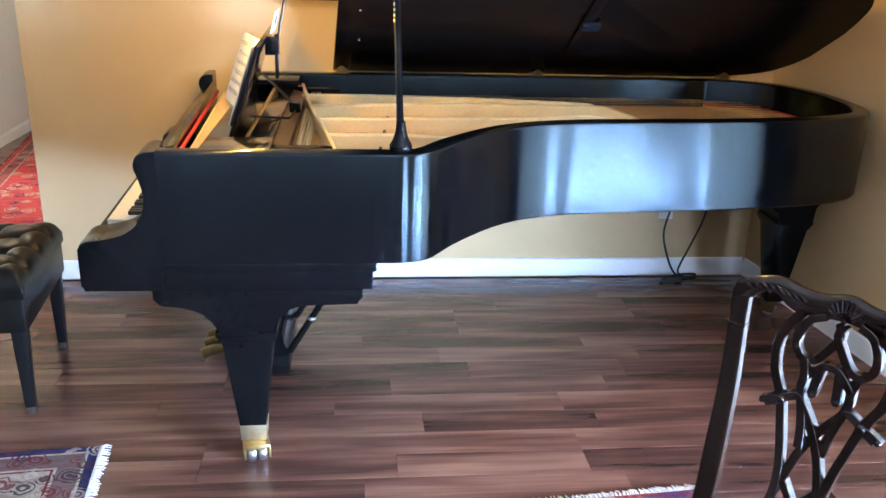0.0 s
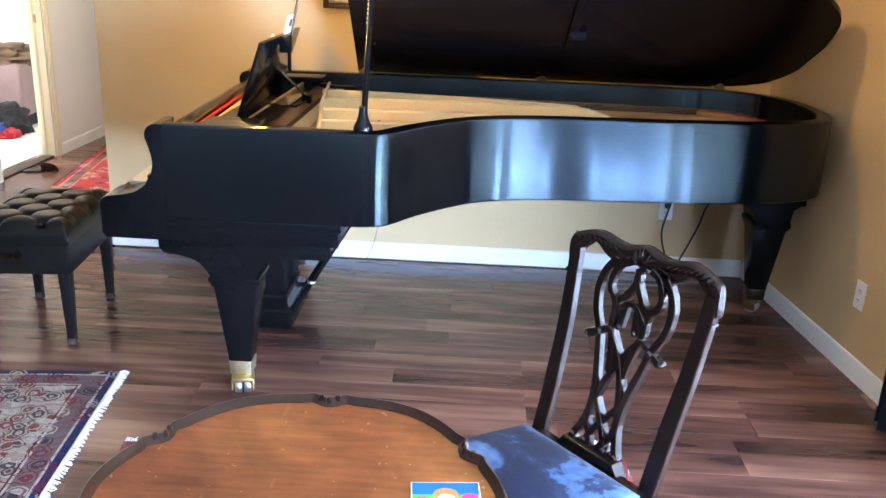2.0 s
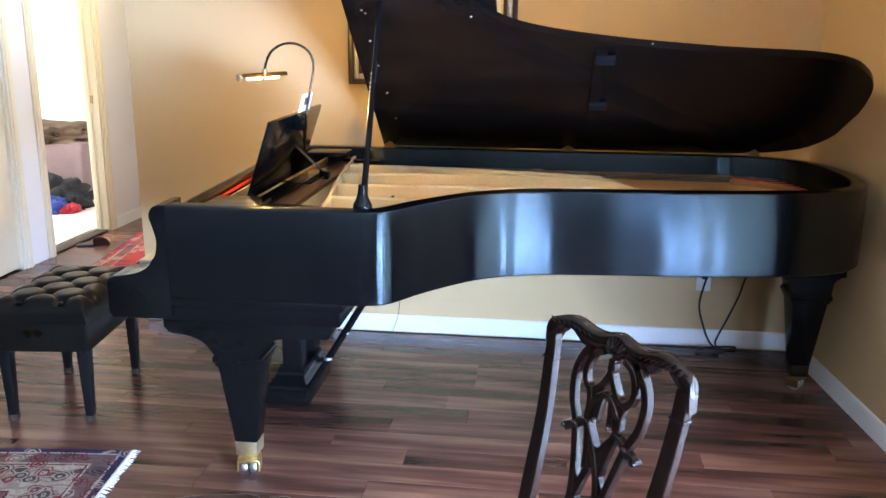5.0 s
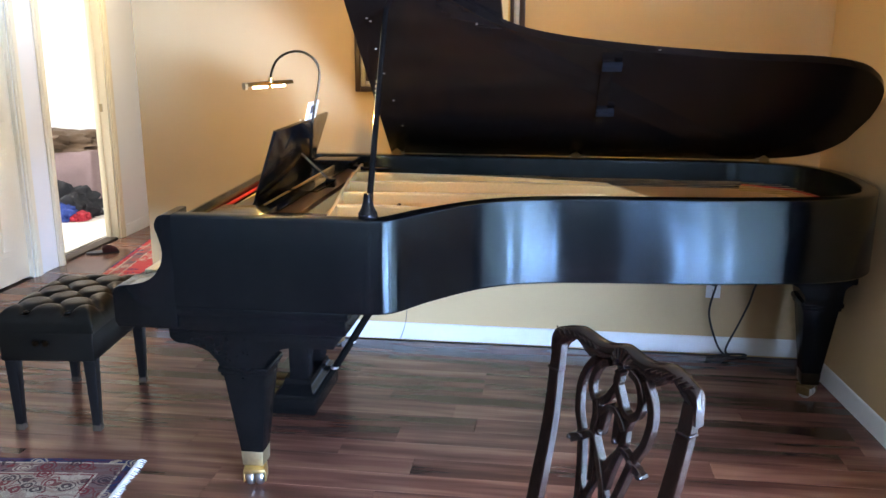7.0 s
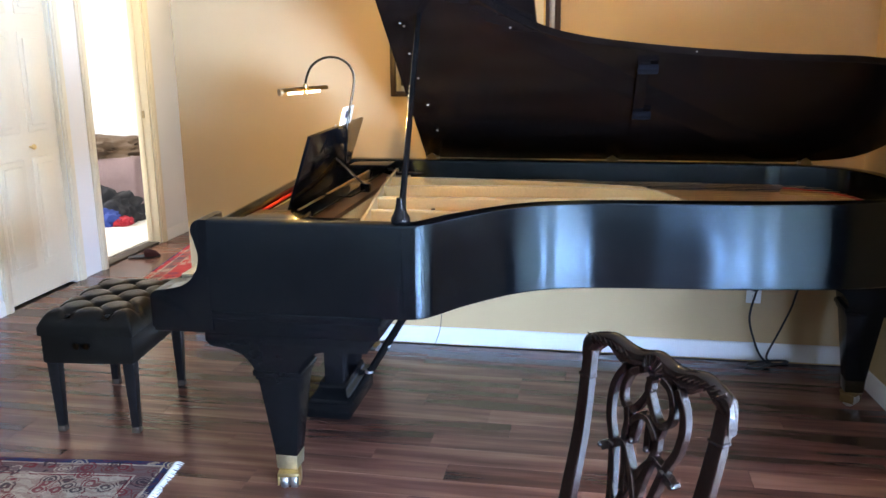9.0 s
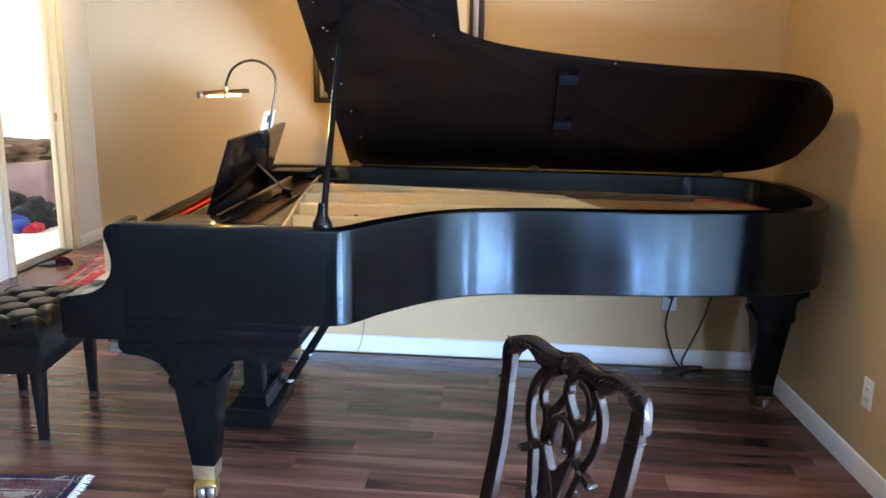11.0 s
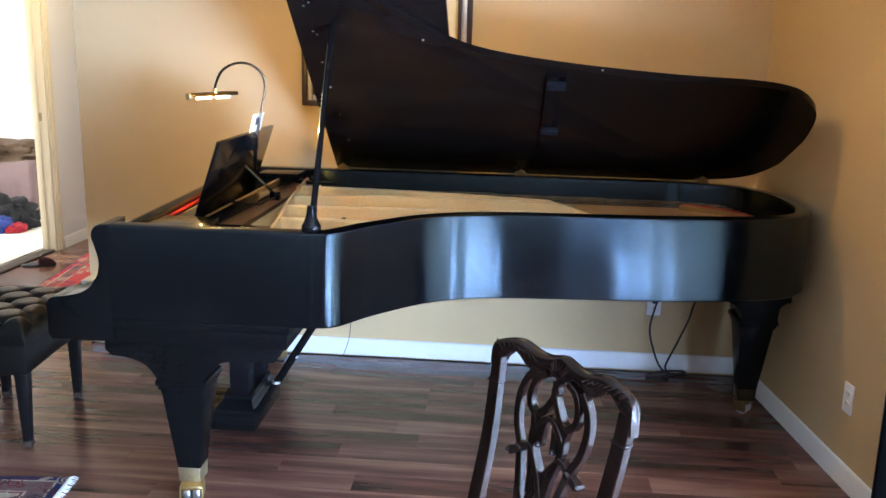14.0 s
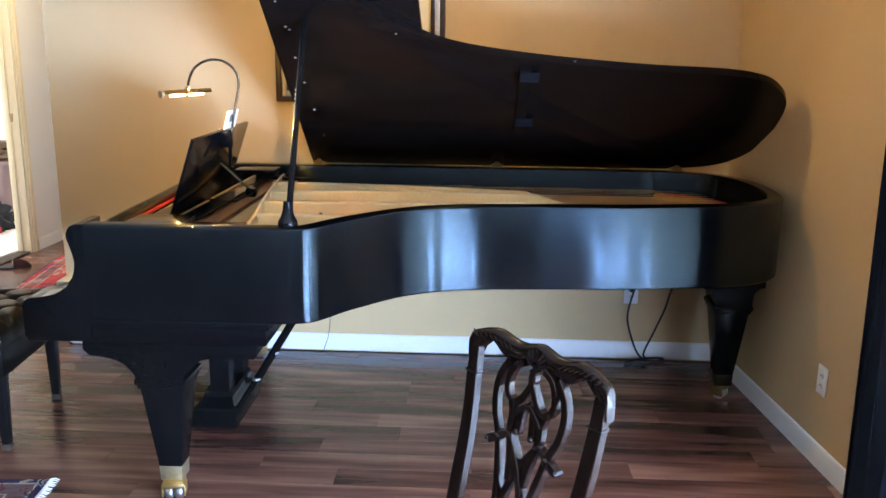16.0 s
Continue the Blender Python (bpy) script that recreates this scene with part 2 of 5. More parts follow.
DARK_BRASS = surface("near_black_brass", (0.035, 0.025, 0.014), 0.28, 1.0, vary=0.3, grain=60, relief=0.02)
BROWN_BRASS = surface("brown_brass", (0.22, 0.15, 0.065), 0.30, 1.0, vary=0.25, grain=60, relief=0.02)
# darker copy of the bars' gold: shade low in the plate painted in
PLATE_GOLD = surface("shaded_plate_gold", (0.46, 0.25, 0.075), 0.45, 0.1, vary=0.15, grain=90, relief=0.03, spec=0.2)
STEEL = surface("steel", (0.62, 0.62, 0.60), 0.28, 1.0, vary=0.2, grain=120, relief=0.02)
BRONZE = surface("gold_bronze_plate", (0.76, 0.56, 0.27), 0.32, 0.12, vary=0.12, grain=120, relief=0.04, spec=0.3)
SPRUCE = surface("varnished_spruce", (0.72, 0.36, 0.12), 0.45, vary=0.14, grain=30, relief=0.02, stretch=(1, 22, 1), spec=0.12)
MAPLE = surface("maple_action_wood", (0.62, 0.42, 0.20), 0.42, vary=0.15, grain=40, relief=0.02, stretch=(1, 1, 12))
PINBLOCK = surface("amber_case_wood", (0.15, 0.052, 0.014), 0.30, vary=0.25, grain=30, relief=0.02, stretch=(12, 1, 1))
RED_FELT = surface("red_felt", (0.50, 0.015, 0.012), 0.95, vary=0.2, grain=300, relief=0.4)
GREY_FELT = surface("dark_damper_felt", (0.008, 0.008, 0.010), 0.9, vary=0.2, grain=200, relief=0.3, spec=0.1)
STRING_WIRE = surface("copper_wound_wire", (0.68, 0.42, 0.18), 0.45, 0.3, vary=0.2, relief=0.0)
IVORY = surface("ivory_key_tops", (0.80, 0.75, 0.60), 0.25, vary=0.05, grain=60, relief=0.01)
BLACK_KEY = surface("ebony_key_tops", (0.012, 0.012, 0.012), 0.28)
LEATHER = surface("dark_olive_black_leather", (0.0042, 0.0038, 0.003), 0.30, vary=0.3, grain=260, relief=0.08, spec=0.2)
BENCH_WOOD = surface("black_bench_wood", (0.005, 0.0045, 0.0045), 0.3, vary=0.3, grain=40, relief=0.02, spec=0.25)
TIP = surface("worn_leg_tip", (0.035, 0.022, 0.013), 0.5, vary=0.3)
MAHOGANY = surface("dark_mahogany", (0.010, 0.0045, 0.0030), 0.16, vary=0.4, grain=24, relief=0.03, stretch=(14, 14, 1), spec=0.42)
TABLE_TOP = table_wood()
TABLE_RIM = surface("dark_table_rim", (0.035, 0.015, 0.009), 0.36, vary=0.4, grain=40, relief=0.04, spec=0.2)
VELVET = velvet()
DRAPE = cloth_material("slate_blue_drape_cloth", (0.035, 0.045, 0.062), 0.0)
SHEER = cloth_material("cream_sheer_cloth", (0.86, 0.83, 0.75), 0.85)
PLASTIC = surface("white_plastic", (0.80, 0.79, 0.75), 0.35, vary=0.02, relief=0.0)
SLOT = surface("opening_shade", (0.03, 0.03, 0.03), 0.6)
RUBBER = surface("black_cable_rubber", (0.015, 0.014, 0.013), 0.5)
PAPER = surface("sheet_paper", (0.82, 0.80, 0.74), 0.8, vary=0.03, relief=0.02)
INK = surface("print_ink", (0.05, 0.05, 0.06), 0.8)
FRINGE = surface("cotton_fringe", (0.80, 0.78, 0.72), 0.95, vary=0.1, grain=200, relief=0.3)
FRAME_DARK = surface("dark_frame_wood", (0.035, 0.018, 0.012), 0.3, vary=0.4, grain=40, relief=0.05)
FRAME_SILVER = surface("silver_leaf", (0.55, 0.50, 0.44), 0.35, 0.8, vary=0.3, grain=70, relief=0.1)
GILT = surface("gilt", (0.75, 0.52, 0.20), 0.35, 0.8, vary=0.25, grain=70, relief=0.1)
MAT_BOARD = surface("cream_mat_board", (0.80, 0.70, 0.48), 0.8, vary=0.04)
BLANKET = surface("mauve_blanket", (0.19, 0.13, 0.13), 0.95, vary=0.25, grain=120, relief=0.3)
BROWN_BLANKET = surface("brown_blanket", (0.10, 0.065, 0.04), 0.95, vary=0.3, grain=120, relief=0.3)
BLACK_CLOTH = surface("black_cloth", (0.018, 0.018, 0.022), 0.95, vary=0.3, grain=120, relief=0.3)
RED_CLOTH = surface("red_cloth", (0.36, 0.02, 0.035), 0.9, vary=0.25, grain=120, relief=0.3)
BLUE_CLOTH = surface("blue_cloth", (0.03, 0.06, 0.26), 0.9, vary=0.25, grain=120, relief=0.3)
MAROON = surface("maroon_slipper_cloth", (0.05, 0.012, 0.018), 0.9, vary=0.3, grain=150, relief=0.3)
VENT_PAINT = surface("pale_vent_enamel", (0.62, 0.68, 0.62), 0.4, vary=0.06, relief=0.02)
BULB = glowing("lamp_tube_glow", (1.0, 0.80, 0.52), 16)
CEILING_GLASS = glowing("ceiling_lamp_glass", (1.0, 0.82, 0.58), 5)
OUTSIDE = glowing("daylit_patio_haze", (0.50, 0.68, 1.0), 30)


# ---- mesh helpers ----
def link_mesh(name, bm, mat, parent=None, label="", smooth=30):
    me = bpy.data.meshes.new(name)
    bmesh.ops.recalc_face_normals(bm, faces=bm.faces)
    bm.to_mesh(me)
    bm.free()
    for m in (mat if isinstance(mat, (list, tuple)) else (mat,)):
        me.materials.append(m)
    if smooth:
        me.shade_smooth()
        me.set_sharp_from_angle(angle=radians(smooth))
    ob = new(name, me)
    if parent is not None:
        ob.parent = parent
    if label:
        ob["label"] = label
    return ob


def part(name, bm, mat, parent, label="", smooth=30):
    """One mesh under a thing or under a part, in the thing's own coordinates."""
    return link_mesh(name, bm, mat, parent, label, smooth)


def thing(name, at, label, category, group="", turn=0):
    ob = new(name)
    ob.matrix_world = pose(*at, 0, 0, turn)
    ob.empty_display_size = 0.1
    return tagged(ob, label, category, group)


def join(bm, other):
    me = bpy.data.meshes.new("tmp")
    other.to_mesh(me)
    other.free()
    bm.from_mesh(me)
    bpy.data.meshes.remove(me)


def box(lo, hi, r=0.0, bm=None, seg=2, m=None):
    b = bmesh.new()
    bmesh.ops.create_cube(b, size=1)
    for v in b.verts:
        v.co = Vector([lo[i] + (v.co[i] + 0.5) * (hi[i] - lo[i]) for i in range(3)])
    if r:
        bmesh.ops.bevel(b, geom=b.edges[:], offset=r, segments=seg, profile=0.5, affect="EDGES")
    if m is not None:
        bmesh.ops.transform(b, matrix=m, verts=b.verts)
    if bm is None:
        return b
    join(bm, b)
    return bm


def prism(poly, axis, a, c, r=0.0, bm=None):
    """A flat outline, drawn in the two other axes, drawn out along one axis from a to c."""
    b = bmesh.new()

    def at(p, q):
        return {"x": (q, p[0], p[1]), "y": (p[0], q, p[1]), "z": (p[0], p[1], q)}[axis]

    lo, hi = [b.verts.new(at(p, a)) for p in poly], [b.verts.new(at(p, c)) for p in poly]
    b.faces.new(lo), b.faces.new(hi)
    for i in range(len(poly)):
        b.faces.new((lo[i - 1], lo[i], hi[i], hi[i - 1]))
    if r:
        rim = [e for f in b.faces[:2] for e in f.edges]
        bmesh.ops.bevel(b, geom=rim, offset=r, segments=2, profile=0.5, affect="EDGES")
    if bm is None:
        return b
    join(bm, b)
    return bm


def spline(points, n=8):
    """A smooth line through the points (Catmull-Rom)."""
    p = [Vector(q) for q in points]
    p = [2 * p[0] - p[1]] + p + [2 * p[-1] - p[-2]]
    out = []
    for i in range(1, len(p) - 2):
        for k in range(n):
            s = k / n
            out.append(0.5 * (2 * p[i] + (p[i + 1] - p[i - 1]) * s + (2 * p[i - 1] - 5 * p[i] + 4 * p[i + 1] - p[i + 2]) * s * s
                              + (3 * p[i] - p[i - 1] - 3 * p[i + 1] + p[i + 2]) * s ** 3))
    return out + [p[-2]]


def tube(points, radius, sides=8, bm=None, flat=1.0):
    """A round or flattened rod along a line; radius may be one number or one for each point."""
    b = bmesh.new()
    pts = [Vector(p) for p in points]
    rings, last = [], Vector((0.123, 0.31, 0.94)).normalized()
    for i, p in enumerate(pts):
        d = (pts[min(i + 1, len(pts) - 1)] - pts[max(i - 1, 0)]).normalized()
        u = (last - d * last.dot(d)).normalized()
        last = u
        w = d.cross(u)
        r = radius[i] if isinstance(radius, (list, tuple)) else radius
        rings.append([b.verts.new(p + (u * math.cos(a) + w * math.sin(a) * flat) * r) for a in (2 * math.pi * k / sides for k in range(sides))])
    for r0, r1 in zip(rings, rings[1:]):
        for k in range(sides):
            b.faces.new((r0[k - 1], r0[k], r1[k], r1[k - 1]))
    b.faces.new(rings[0]), b.faces.new(rings[-1])
    if bm is None:
        return b
    join(bm, b)
    return bm


def lathe(profile, sides=24, at=(0, 0, 0), bm=None, axis="z"):
    b = bmesh.new()
    rings = []
    for r, z in profile:
        ring = []
        for k in range(sides):
            a = 2 * math.pi * k / sides
            p = (r * math.cos(a), r * math.sin(a), z)
            p = {"z": p, "x": (p[2], p[0], p[1]), "y": (p[0], p[2], p[1])}[axis]
            ring.append(b.verts.new(Vector(p) + Vector(at)))
        rings.append(ring)
    for r0, r1 in zip(rings, rings[1:]):
        for k in range(sides):
            b.faces.new((r0[k - 1], r0[k], r1[k], r1[k - 1]))
    b.faces.new(rings[0]), b.faces.new(rings[-1])
    if bm is None:
        return b
    join(bm, b)
    return bm


def sweep(line, profile, closed=False):
    """A cross-section (inward offset, height) carried along a level line."""
    b = bmesh.new()
    n = len(line)
    rings = []
    for i, p in enumerate(line):
        if closed:
            d = line[(i + 1) % n] - line[i - 1]
        else:
            d = line[min(i + 1, n - 1)] - line[max(i - 1, 0)]
        d = Vector((d[0], d[1], 0)).normalized()
        inward = Vector((-d[1], d[0], 0))
        rings.append([b.verts.new(Vector((p[0], p[1], 0)) + inward * o + Vector((0, 0, z))) for o, z in profile])
    m = len(profile)
    pairs = list(zip(rings, rings[1:] + ([rings[0]] if closed else [])))
    if not closed:
        pairs = pairs[:n - 1]
    for r0, r1 in pairs:
        for k in range(m):
            b.faces.new((r0[k - 1], r0[k], r1[k], r1[k - 1]))
    if not closed:
        b.faces.new(rings[0]), b.faces.new(rings[-1])
    return b


def structure(name, bm, mat, label, category, smooth=30):
    return tagged(link_mesh(name, bm, mat, smooth=smooth), label, category, kind="structure")

# ---- the room: west wall x -1.75, east wall about x 3 (turned to fit the camera's view), south wall y -4.85, north wall y 5, hall beyond ----
H0 = 2.46
structure("floor", box((-5.0, -5.0, -0.10), (3.95, 10.1, -0.012)), SUBFLOOR, "dark underlay beneath laminate planks", "floor", 0)
structure("bedroom_carpet", box((-5.2, 5.3, -0.011), (-1.9, 10.1, 0.006)), CARPET, "pale bedroom carpet in bright daylight", "carpet", 0)
structure("ceiling", box((-5.2, -5.0, H0), (3.95, 10.1, H0 + 0.1)), CEILING, "plain unseen ceiling, toned down to cut bounced light", "ceiling", 0)
structure("wall_north", box((-0.5, 5.0, -0.012), (2.88, 5.12, H0)), WALL, "tan painted wall behind the piano", "wall", 0)
b = box((3.0, 3.2, -0.012), (3.15, 5.16, H0))
box((3.0, -5.0, -0.012), (3.15, -1.0, H0), bm=b)
box((3.0, -1.0, 2.06), (3.15, 3.2, H0), bm=b)
bmesh.ops.transform(b, matrix=EAST, verts=b.verts)
structure("wall_east", b, WALL, "tan painted wall with a patio door opening", "wall", 0)
# unseen, set far back and darkened to thin the bounced light
structure("wall_south", box((-5.0, -5.0, -0.012), (3.75, -4.85, H0)), FAR_WALL, "unseen wall at the room's near end, darkened to cut bounced light", "wall", 0)
b = box((-1.86, 4.70, -0.012), (-1.75, 5.14, H0))
box((-1.86, 5.82, -0.012), (-1.75, 6.16, H0), bm=b)
box((-1.86, 6.95, -0.012), (-1.75, 10.1, H0), bm=b)
box((-1.86, 5.14, 2.05), (-1.75, 5.82, H0), bm=b)
box((-1.86, 6.16, 2.05), (-1.75, 6.95, H0), bm=b)
structure("wall_west", b, WHITE_WALL, "white painted hall wall with two door openings", "wall", 0)
# unseen wide space added on the west to dilute bounced light
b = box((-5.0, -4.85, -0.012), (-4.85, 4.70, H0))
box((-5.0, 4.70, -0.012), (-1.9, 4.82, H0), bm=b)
structure("unseen_west_wall", b, FAR_WALL, "unseen wall of an added wide space, darkened to cut bounced light", "wall", 0)
structure("hall_wall_east", box((-0.5, 5.124, -0.012), (-0.38, 10.1, H0)), WHITE_WALL, "white painted hall wall", "wall", 0)
structure("hall_wall_end", box((-1.75, 9.6, -0.012), (-0.5, 9.75, H0)), WHITE_WALL, "white painted wall at the hall's end", "wall", 0)
b = box((-5.2, 5.2, -0.012), (-1.9, 5.3, H0))
box((-5.2, 10.0, -0.012), (-1.9, 10.1, H0), bm=b)
box((-5.2, 5.3, -0.012), (-5.05, 6.4, H0), bm=b)
box((-5.2, 8.2, -0.012), (-5.05, 10.0, H0), bm=b)
box((-5.2, 6.4, -0.012), (-5.05, 8.2, 0.8), bm=b)
box((-5.2, 6.4, 2.1), (-5.05, 8.2, H0), bm=b)
structure("bedroom_walls", b, WHITE_WALL, "white painted bedroom walls", "wall", 0)
b = box((-2.0, 5.0, -0.012), (-1.96, 5.95, 2.05))
structure("closet_back", b, WHITE_WALL, "white closet lining", "wall", 0)

# floor planks, along x
PLANKS = random.Random(7)
ROW = 0.125
plank_meshes = {}


def plank_mesh(length, width):
    key = (round(length, 2), round(width, 3))
    if key not in plank_meshes:
        b = bmesh.new()
        e, top = 0.0009, 0.0
        lo = [b.verts.new((sx * length / 2, sy * width / 2, -0.012)) for sx, sy in ((-1, -1), (1, -1), (1, 1), (-1, 1))]
        mid = [b.verts.new((sx * (length / 2 - 0.0004), sy * (width / 2 - 0.0004), top - 0.0006)) for sx, sy in ((-1, -1), (1, -1), (1, 1), (-1, 1))]
        hi = [b.verts.new((sx * (length / 2 - e), sy * (width / 2 - e), top)) for sx, sy in ((-1, -1), (1, -1), (1, 1), (-1, 1))]
        for r0, r1 in ((lo, mid), (mid, hi)):
            for k in range(4):
                b.faces.new((r0[k - 1], r0[k], r1[k], r1[k - 1]))
        b.faces.new(hi)
        bmesh.ops.recalc_face_normals(b, faces=b.faces)
        me = bpy.data.meshes.new("plank")
        b.to_mesh(me)
        b.free()
        me.materials.append(LAMINATE)
        plank_meshes[key] = me
    return plank_meshes[key]


def lay_planks():
    floor = bpy.data.objects["floor"]
    y = 3.325 - 65 * ROW
    while y < 9.6:
        wide = y > 1.2 and y < 5.0
        west = -4.85 if y + ROW / 2 < 4.70 else -1.75
        x = west - PLANKS.choice((0.0, 0.3, 0.5, 0.8, 1.0))
        end = max(2.98, 3.0 - 0.09 * (y - 3.6)) if y + ROW / 2 < 5.0 else -0.5
        while x < end:
            length = PLANKS.choice((0.6, 0.8, 0.9, 1.2)) if wide and x > -1.9 else 1.9
            a, c = max(x, west), min(x + length, end)
            if c - a > 0.04:
                ob = new("plank", plank_mesh(c - a, ROW))
                ob.location = ((a + c) / 2, y + ROW / 2, 0)
                ob.parent = floor
            x += length
        y += ROW


def baseboard(name, a, c, inward, label="white painted baseboard"):
    """A moulded skirting from a to c on the floor; inward: the way to the room."""
    a, c, n = Vector((*a, 0)), Vector((*c, 0)), Vector((*inward, 0))
    b = bmesh.new()
    prof = [(0, 0), (0.014, 0), (0.014, 0.062), (0.011, 0.070), (0.011, 0.076), (0.006, 0.085), (0, 0.088)]
    r0 = [b.verts.new(a + n * o + Vector((0, 0, z))) for o, z in prof]
    r1 = [b.verts.new(c + n * o + Vector((0, 0, z))) for o, z in prof]
    for k in range(len(prof)):
        b.faces.new((r0[k - 1], r0[k], r1[k], r1[k - 1]))
    b.faces.new(r0), b.faces.new(r1)
    return structure(name, b, TRIM, label, "baseboard")


baseboard("baseboard_north", (-0.5, 5.0), (2.862, 5.0), (0, -1))
baseboard("baseboard_east", (3.0, 3.28), (3.0, 4.99), (-1, 0)).matrix_world = EAST
baseboard("baseboard_west", (-1.75, 4.70), (-1.75, 5.068), (1, 0))
baseboard("baseboard_hall", (-1.75, 7.03), (-1.75, 9.6), (1, 0), "white painted hall baseboard")
baseboard("baseboard_corner", (-0.5, 5.0), (-0.5, 9.6), (-1, 0), "white painted hall baseboard")


def casing(name, y0, y1, z1, label):
    """Door lining and moulded casing round an opening in the west wall."""
    b = bmesh.new()
    w = 0.07
    for lo, hi in (((y0 - w, 0.0), (y0, z1 + w)), ((y1, 0.0), (y1 + w, z1 + w)), ((y0, z1), (y1, z1 + w))):
        box((-1.75, lo[0], lo[1]), (-1.734, hi[0], hi[1]), 0.004, b)
        mid = (lo[0] + hi[0]) / 2
        if hi[0] - lo[0] < 0.1:
            box((-1.736, mid - 0.018, lo[1]), (-1.727, mid + 0.022, hi[1] - 0.02), 0.003, b)
    box((-1.86, y0, 0.0), (-1.75, y0 + 0.016, z1), 0.002, b)
    box((-1.86, y1 - 0.016, 0.0), (-1.75, y1, z1), 0.002, b)
    box((-1.86, y0 + 0.016, z1 - 0.016), (-1.75, y1 - 0.016, z1), 0.002, b)
    box((-1.84, y0 + 0.016, 0.0), (-1.81, y0 + 0.028, z1 - 0.016), 0.002, b)
    box((-1.84, y1 - 0.028, 0.0), (-1.81, y1 - 0.016, z1 - 0.016), 0.002, b)
    # white casing takes the warmed cream, with the hall's warm light in it
    return structure(name, b, DOOR_PAINT, label, "trim")


casing("door_trim_1", 5.14, 5.82, 2.05, "white moulded casing round the closet door")
frame2 = casing("door_trim_2", 6.16, 6.95, 2.05, "white moulded casing round the open bedroom doorway")
part("strike_plate", box((-1.82, 6.926, 0.99), (-1.79, 6.934, 1.05), 0.002), OLD_BRASS, frame2, "small brass strike plate")
structure("threshold", box((-1.855, 6.176, -0.004), (-1.76, 6.934, 0.012), 0.004), TIP, "dark wooden threshold strip", "threshold")


def closet_door():
    d = tagged(new("closet_door"), "closed cream six panel closet door with brass knob", "door", kind="structure")
    d.location = (-1.790, 5.48, 0.012)
    b = box((-0.017, -0.322, 0), (0.017, 0.322, 2.015), 0.003)
    part("slab", b, DOOR_PAINT, d)
    for y in (-0.155, 0.155):
        for z0, z1 in ((0.18, 0.86), (1.02, 1.62), (1.72, 1.92)):
            p = box((0.008, y - 0.118, z0), (0.0235, y + 0.118, z1), 0.006)
            box((0.010, y - 0.085, z0 + 0.035), (0.034, y + 0.085, z1 - 0.035), 0.014, p)
            part("panel", p, DOOR_PAINT, d)
    part("knob", lathe([(0.004, 0.017), (0.007, 0.022), (0.007, 0.035), (0.016, 0.042), (0.018, 0.052), (0.012, 0.060), (0.001, 0.062)], 16, (0, 0.03, 0.93), axis="x"), BRASS, d, "round brass knob")


closet_door()


# ---- concert grand piano ----
PIANO = thing("grand_piano", (0, 0, 0), "black ebony concert grand piano with raised lid", "piano")
TOP, UNDER, FRONT, NEAR, FAR = 0.985, 0.668, 0.175, 3.38, 4.95
side_line = ([Vector((0.40 + 0.13 * k, NEAR, 0)) for k in range(5)]
             + spline([(1.05, NEAR, 0), (1.135, 3.415, 0), (1.24, 3.565, 0), (1.41, 3.745, 0), (1.61, 3.835, 0), (1.91, 3.872, 0), (2.17, 3.892, 0), (2.40, 3.925, 0),
                       (2.62, 3.972, 0), (2.78, 4.055, 0), (2.868, 4.20, 0), (2.895, 4.45, 0), (2.865, 4.68, 0), (2.76, 4.855, 0), (2.56, FAR - 0.01, 0), (2.40, FAR, 0)], 9)
             + [Vector((2.2 - 0.2 * k, FAR, 0)) for k in range(10)])
rim_profile = [(0.0, UNDER + 0.006), (0.0, TOP - 0.010), (0.003, TOP - 0.004), (0.010, TOP), (0.056, TOP), (0.062, TOP - 0.004), (0.064, TOP - 0.010),
               (0.064, UNDER + 0.01), (0.055, UNDER), (0.006, UNDER)]
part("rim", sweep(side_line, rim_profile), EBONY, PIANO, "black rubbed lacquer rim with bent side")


def arm(y0, y1):
    prof = [(FRONT + 0.006, 0.600), (FRONT, 0.608), (FRONT, 0.712), (FRONT + 0.008, 0.728), (0.20, 0.737), (0.24, 0.741)]
    prof += [(p[0], p[1]) for p in spline([(0.24, 0.741, 0), (0.30, 0.757, 0), (0.345, 0.795, 0), (0.363, 0.855, 0), (0.352, 0.912, 0), (0.343, 0.940, 0), (0.347, 0.967, 0), (0.368, 0.983, 0), (0.40, TOP, 0)], 4)]
    prof[-1] = (0.3995, TOP)
    prof += [(0.3995, 0.600)]
    return prism(prof, "y", y0, y1, 0.004)


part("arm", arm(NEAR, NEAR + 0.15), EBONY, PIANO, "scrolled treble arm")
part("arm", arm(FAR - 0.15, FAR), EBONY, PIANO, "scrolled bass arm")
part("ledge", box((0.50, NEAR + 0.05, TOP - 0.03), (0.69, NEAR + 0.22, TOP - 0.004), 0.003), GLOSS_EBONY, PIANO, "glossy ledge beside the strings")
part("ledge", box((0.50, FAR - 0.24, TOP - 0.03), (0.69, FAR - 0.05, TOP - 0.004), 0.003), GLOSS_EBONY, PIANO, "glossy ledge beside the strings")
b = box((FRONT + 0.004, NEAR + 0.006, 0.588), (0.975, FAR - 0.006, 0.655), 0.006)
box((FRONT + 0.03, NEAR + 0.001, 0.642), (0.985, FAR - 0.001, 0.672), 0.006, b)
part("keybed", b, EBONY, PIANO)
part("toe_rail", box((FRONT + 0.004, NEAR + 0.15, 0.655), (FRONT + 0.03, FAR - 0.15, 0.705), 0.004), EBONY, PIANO)


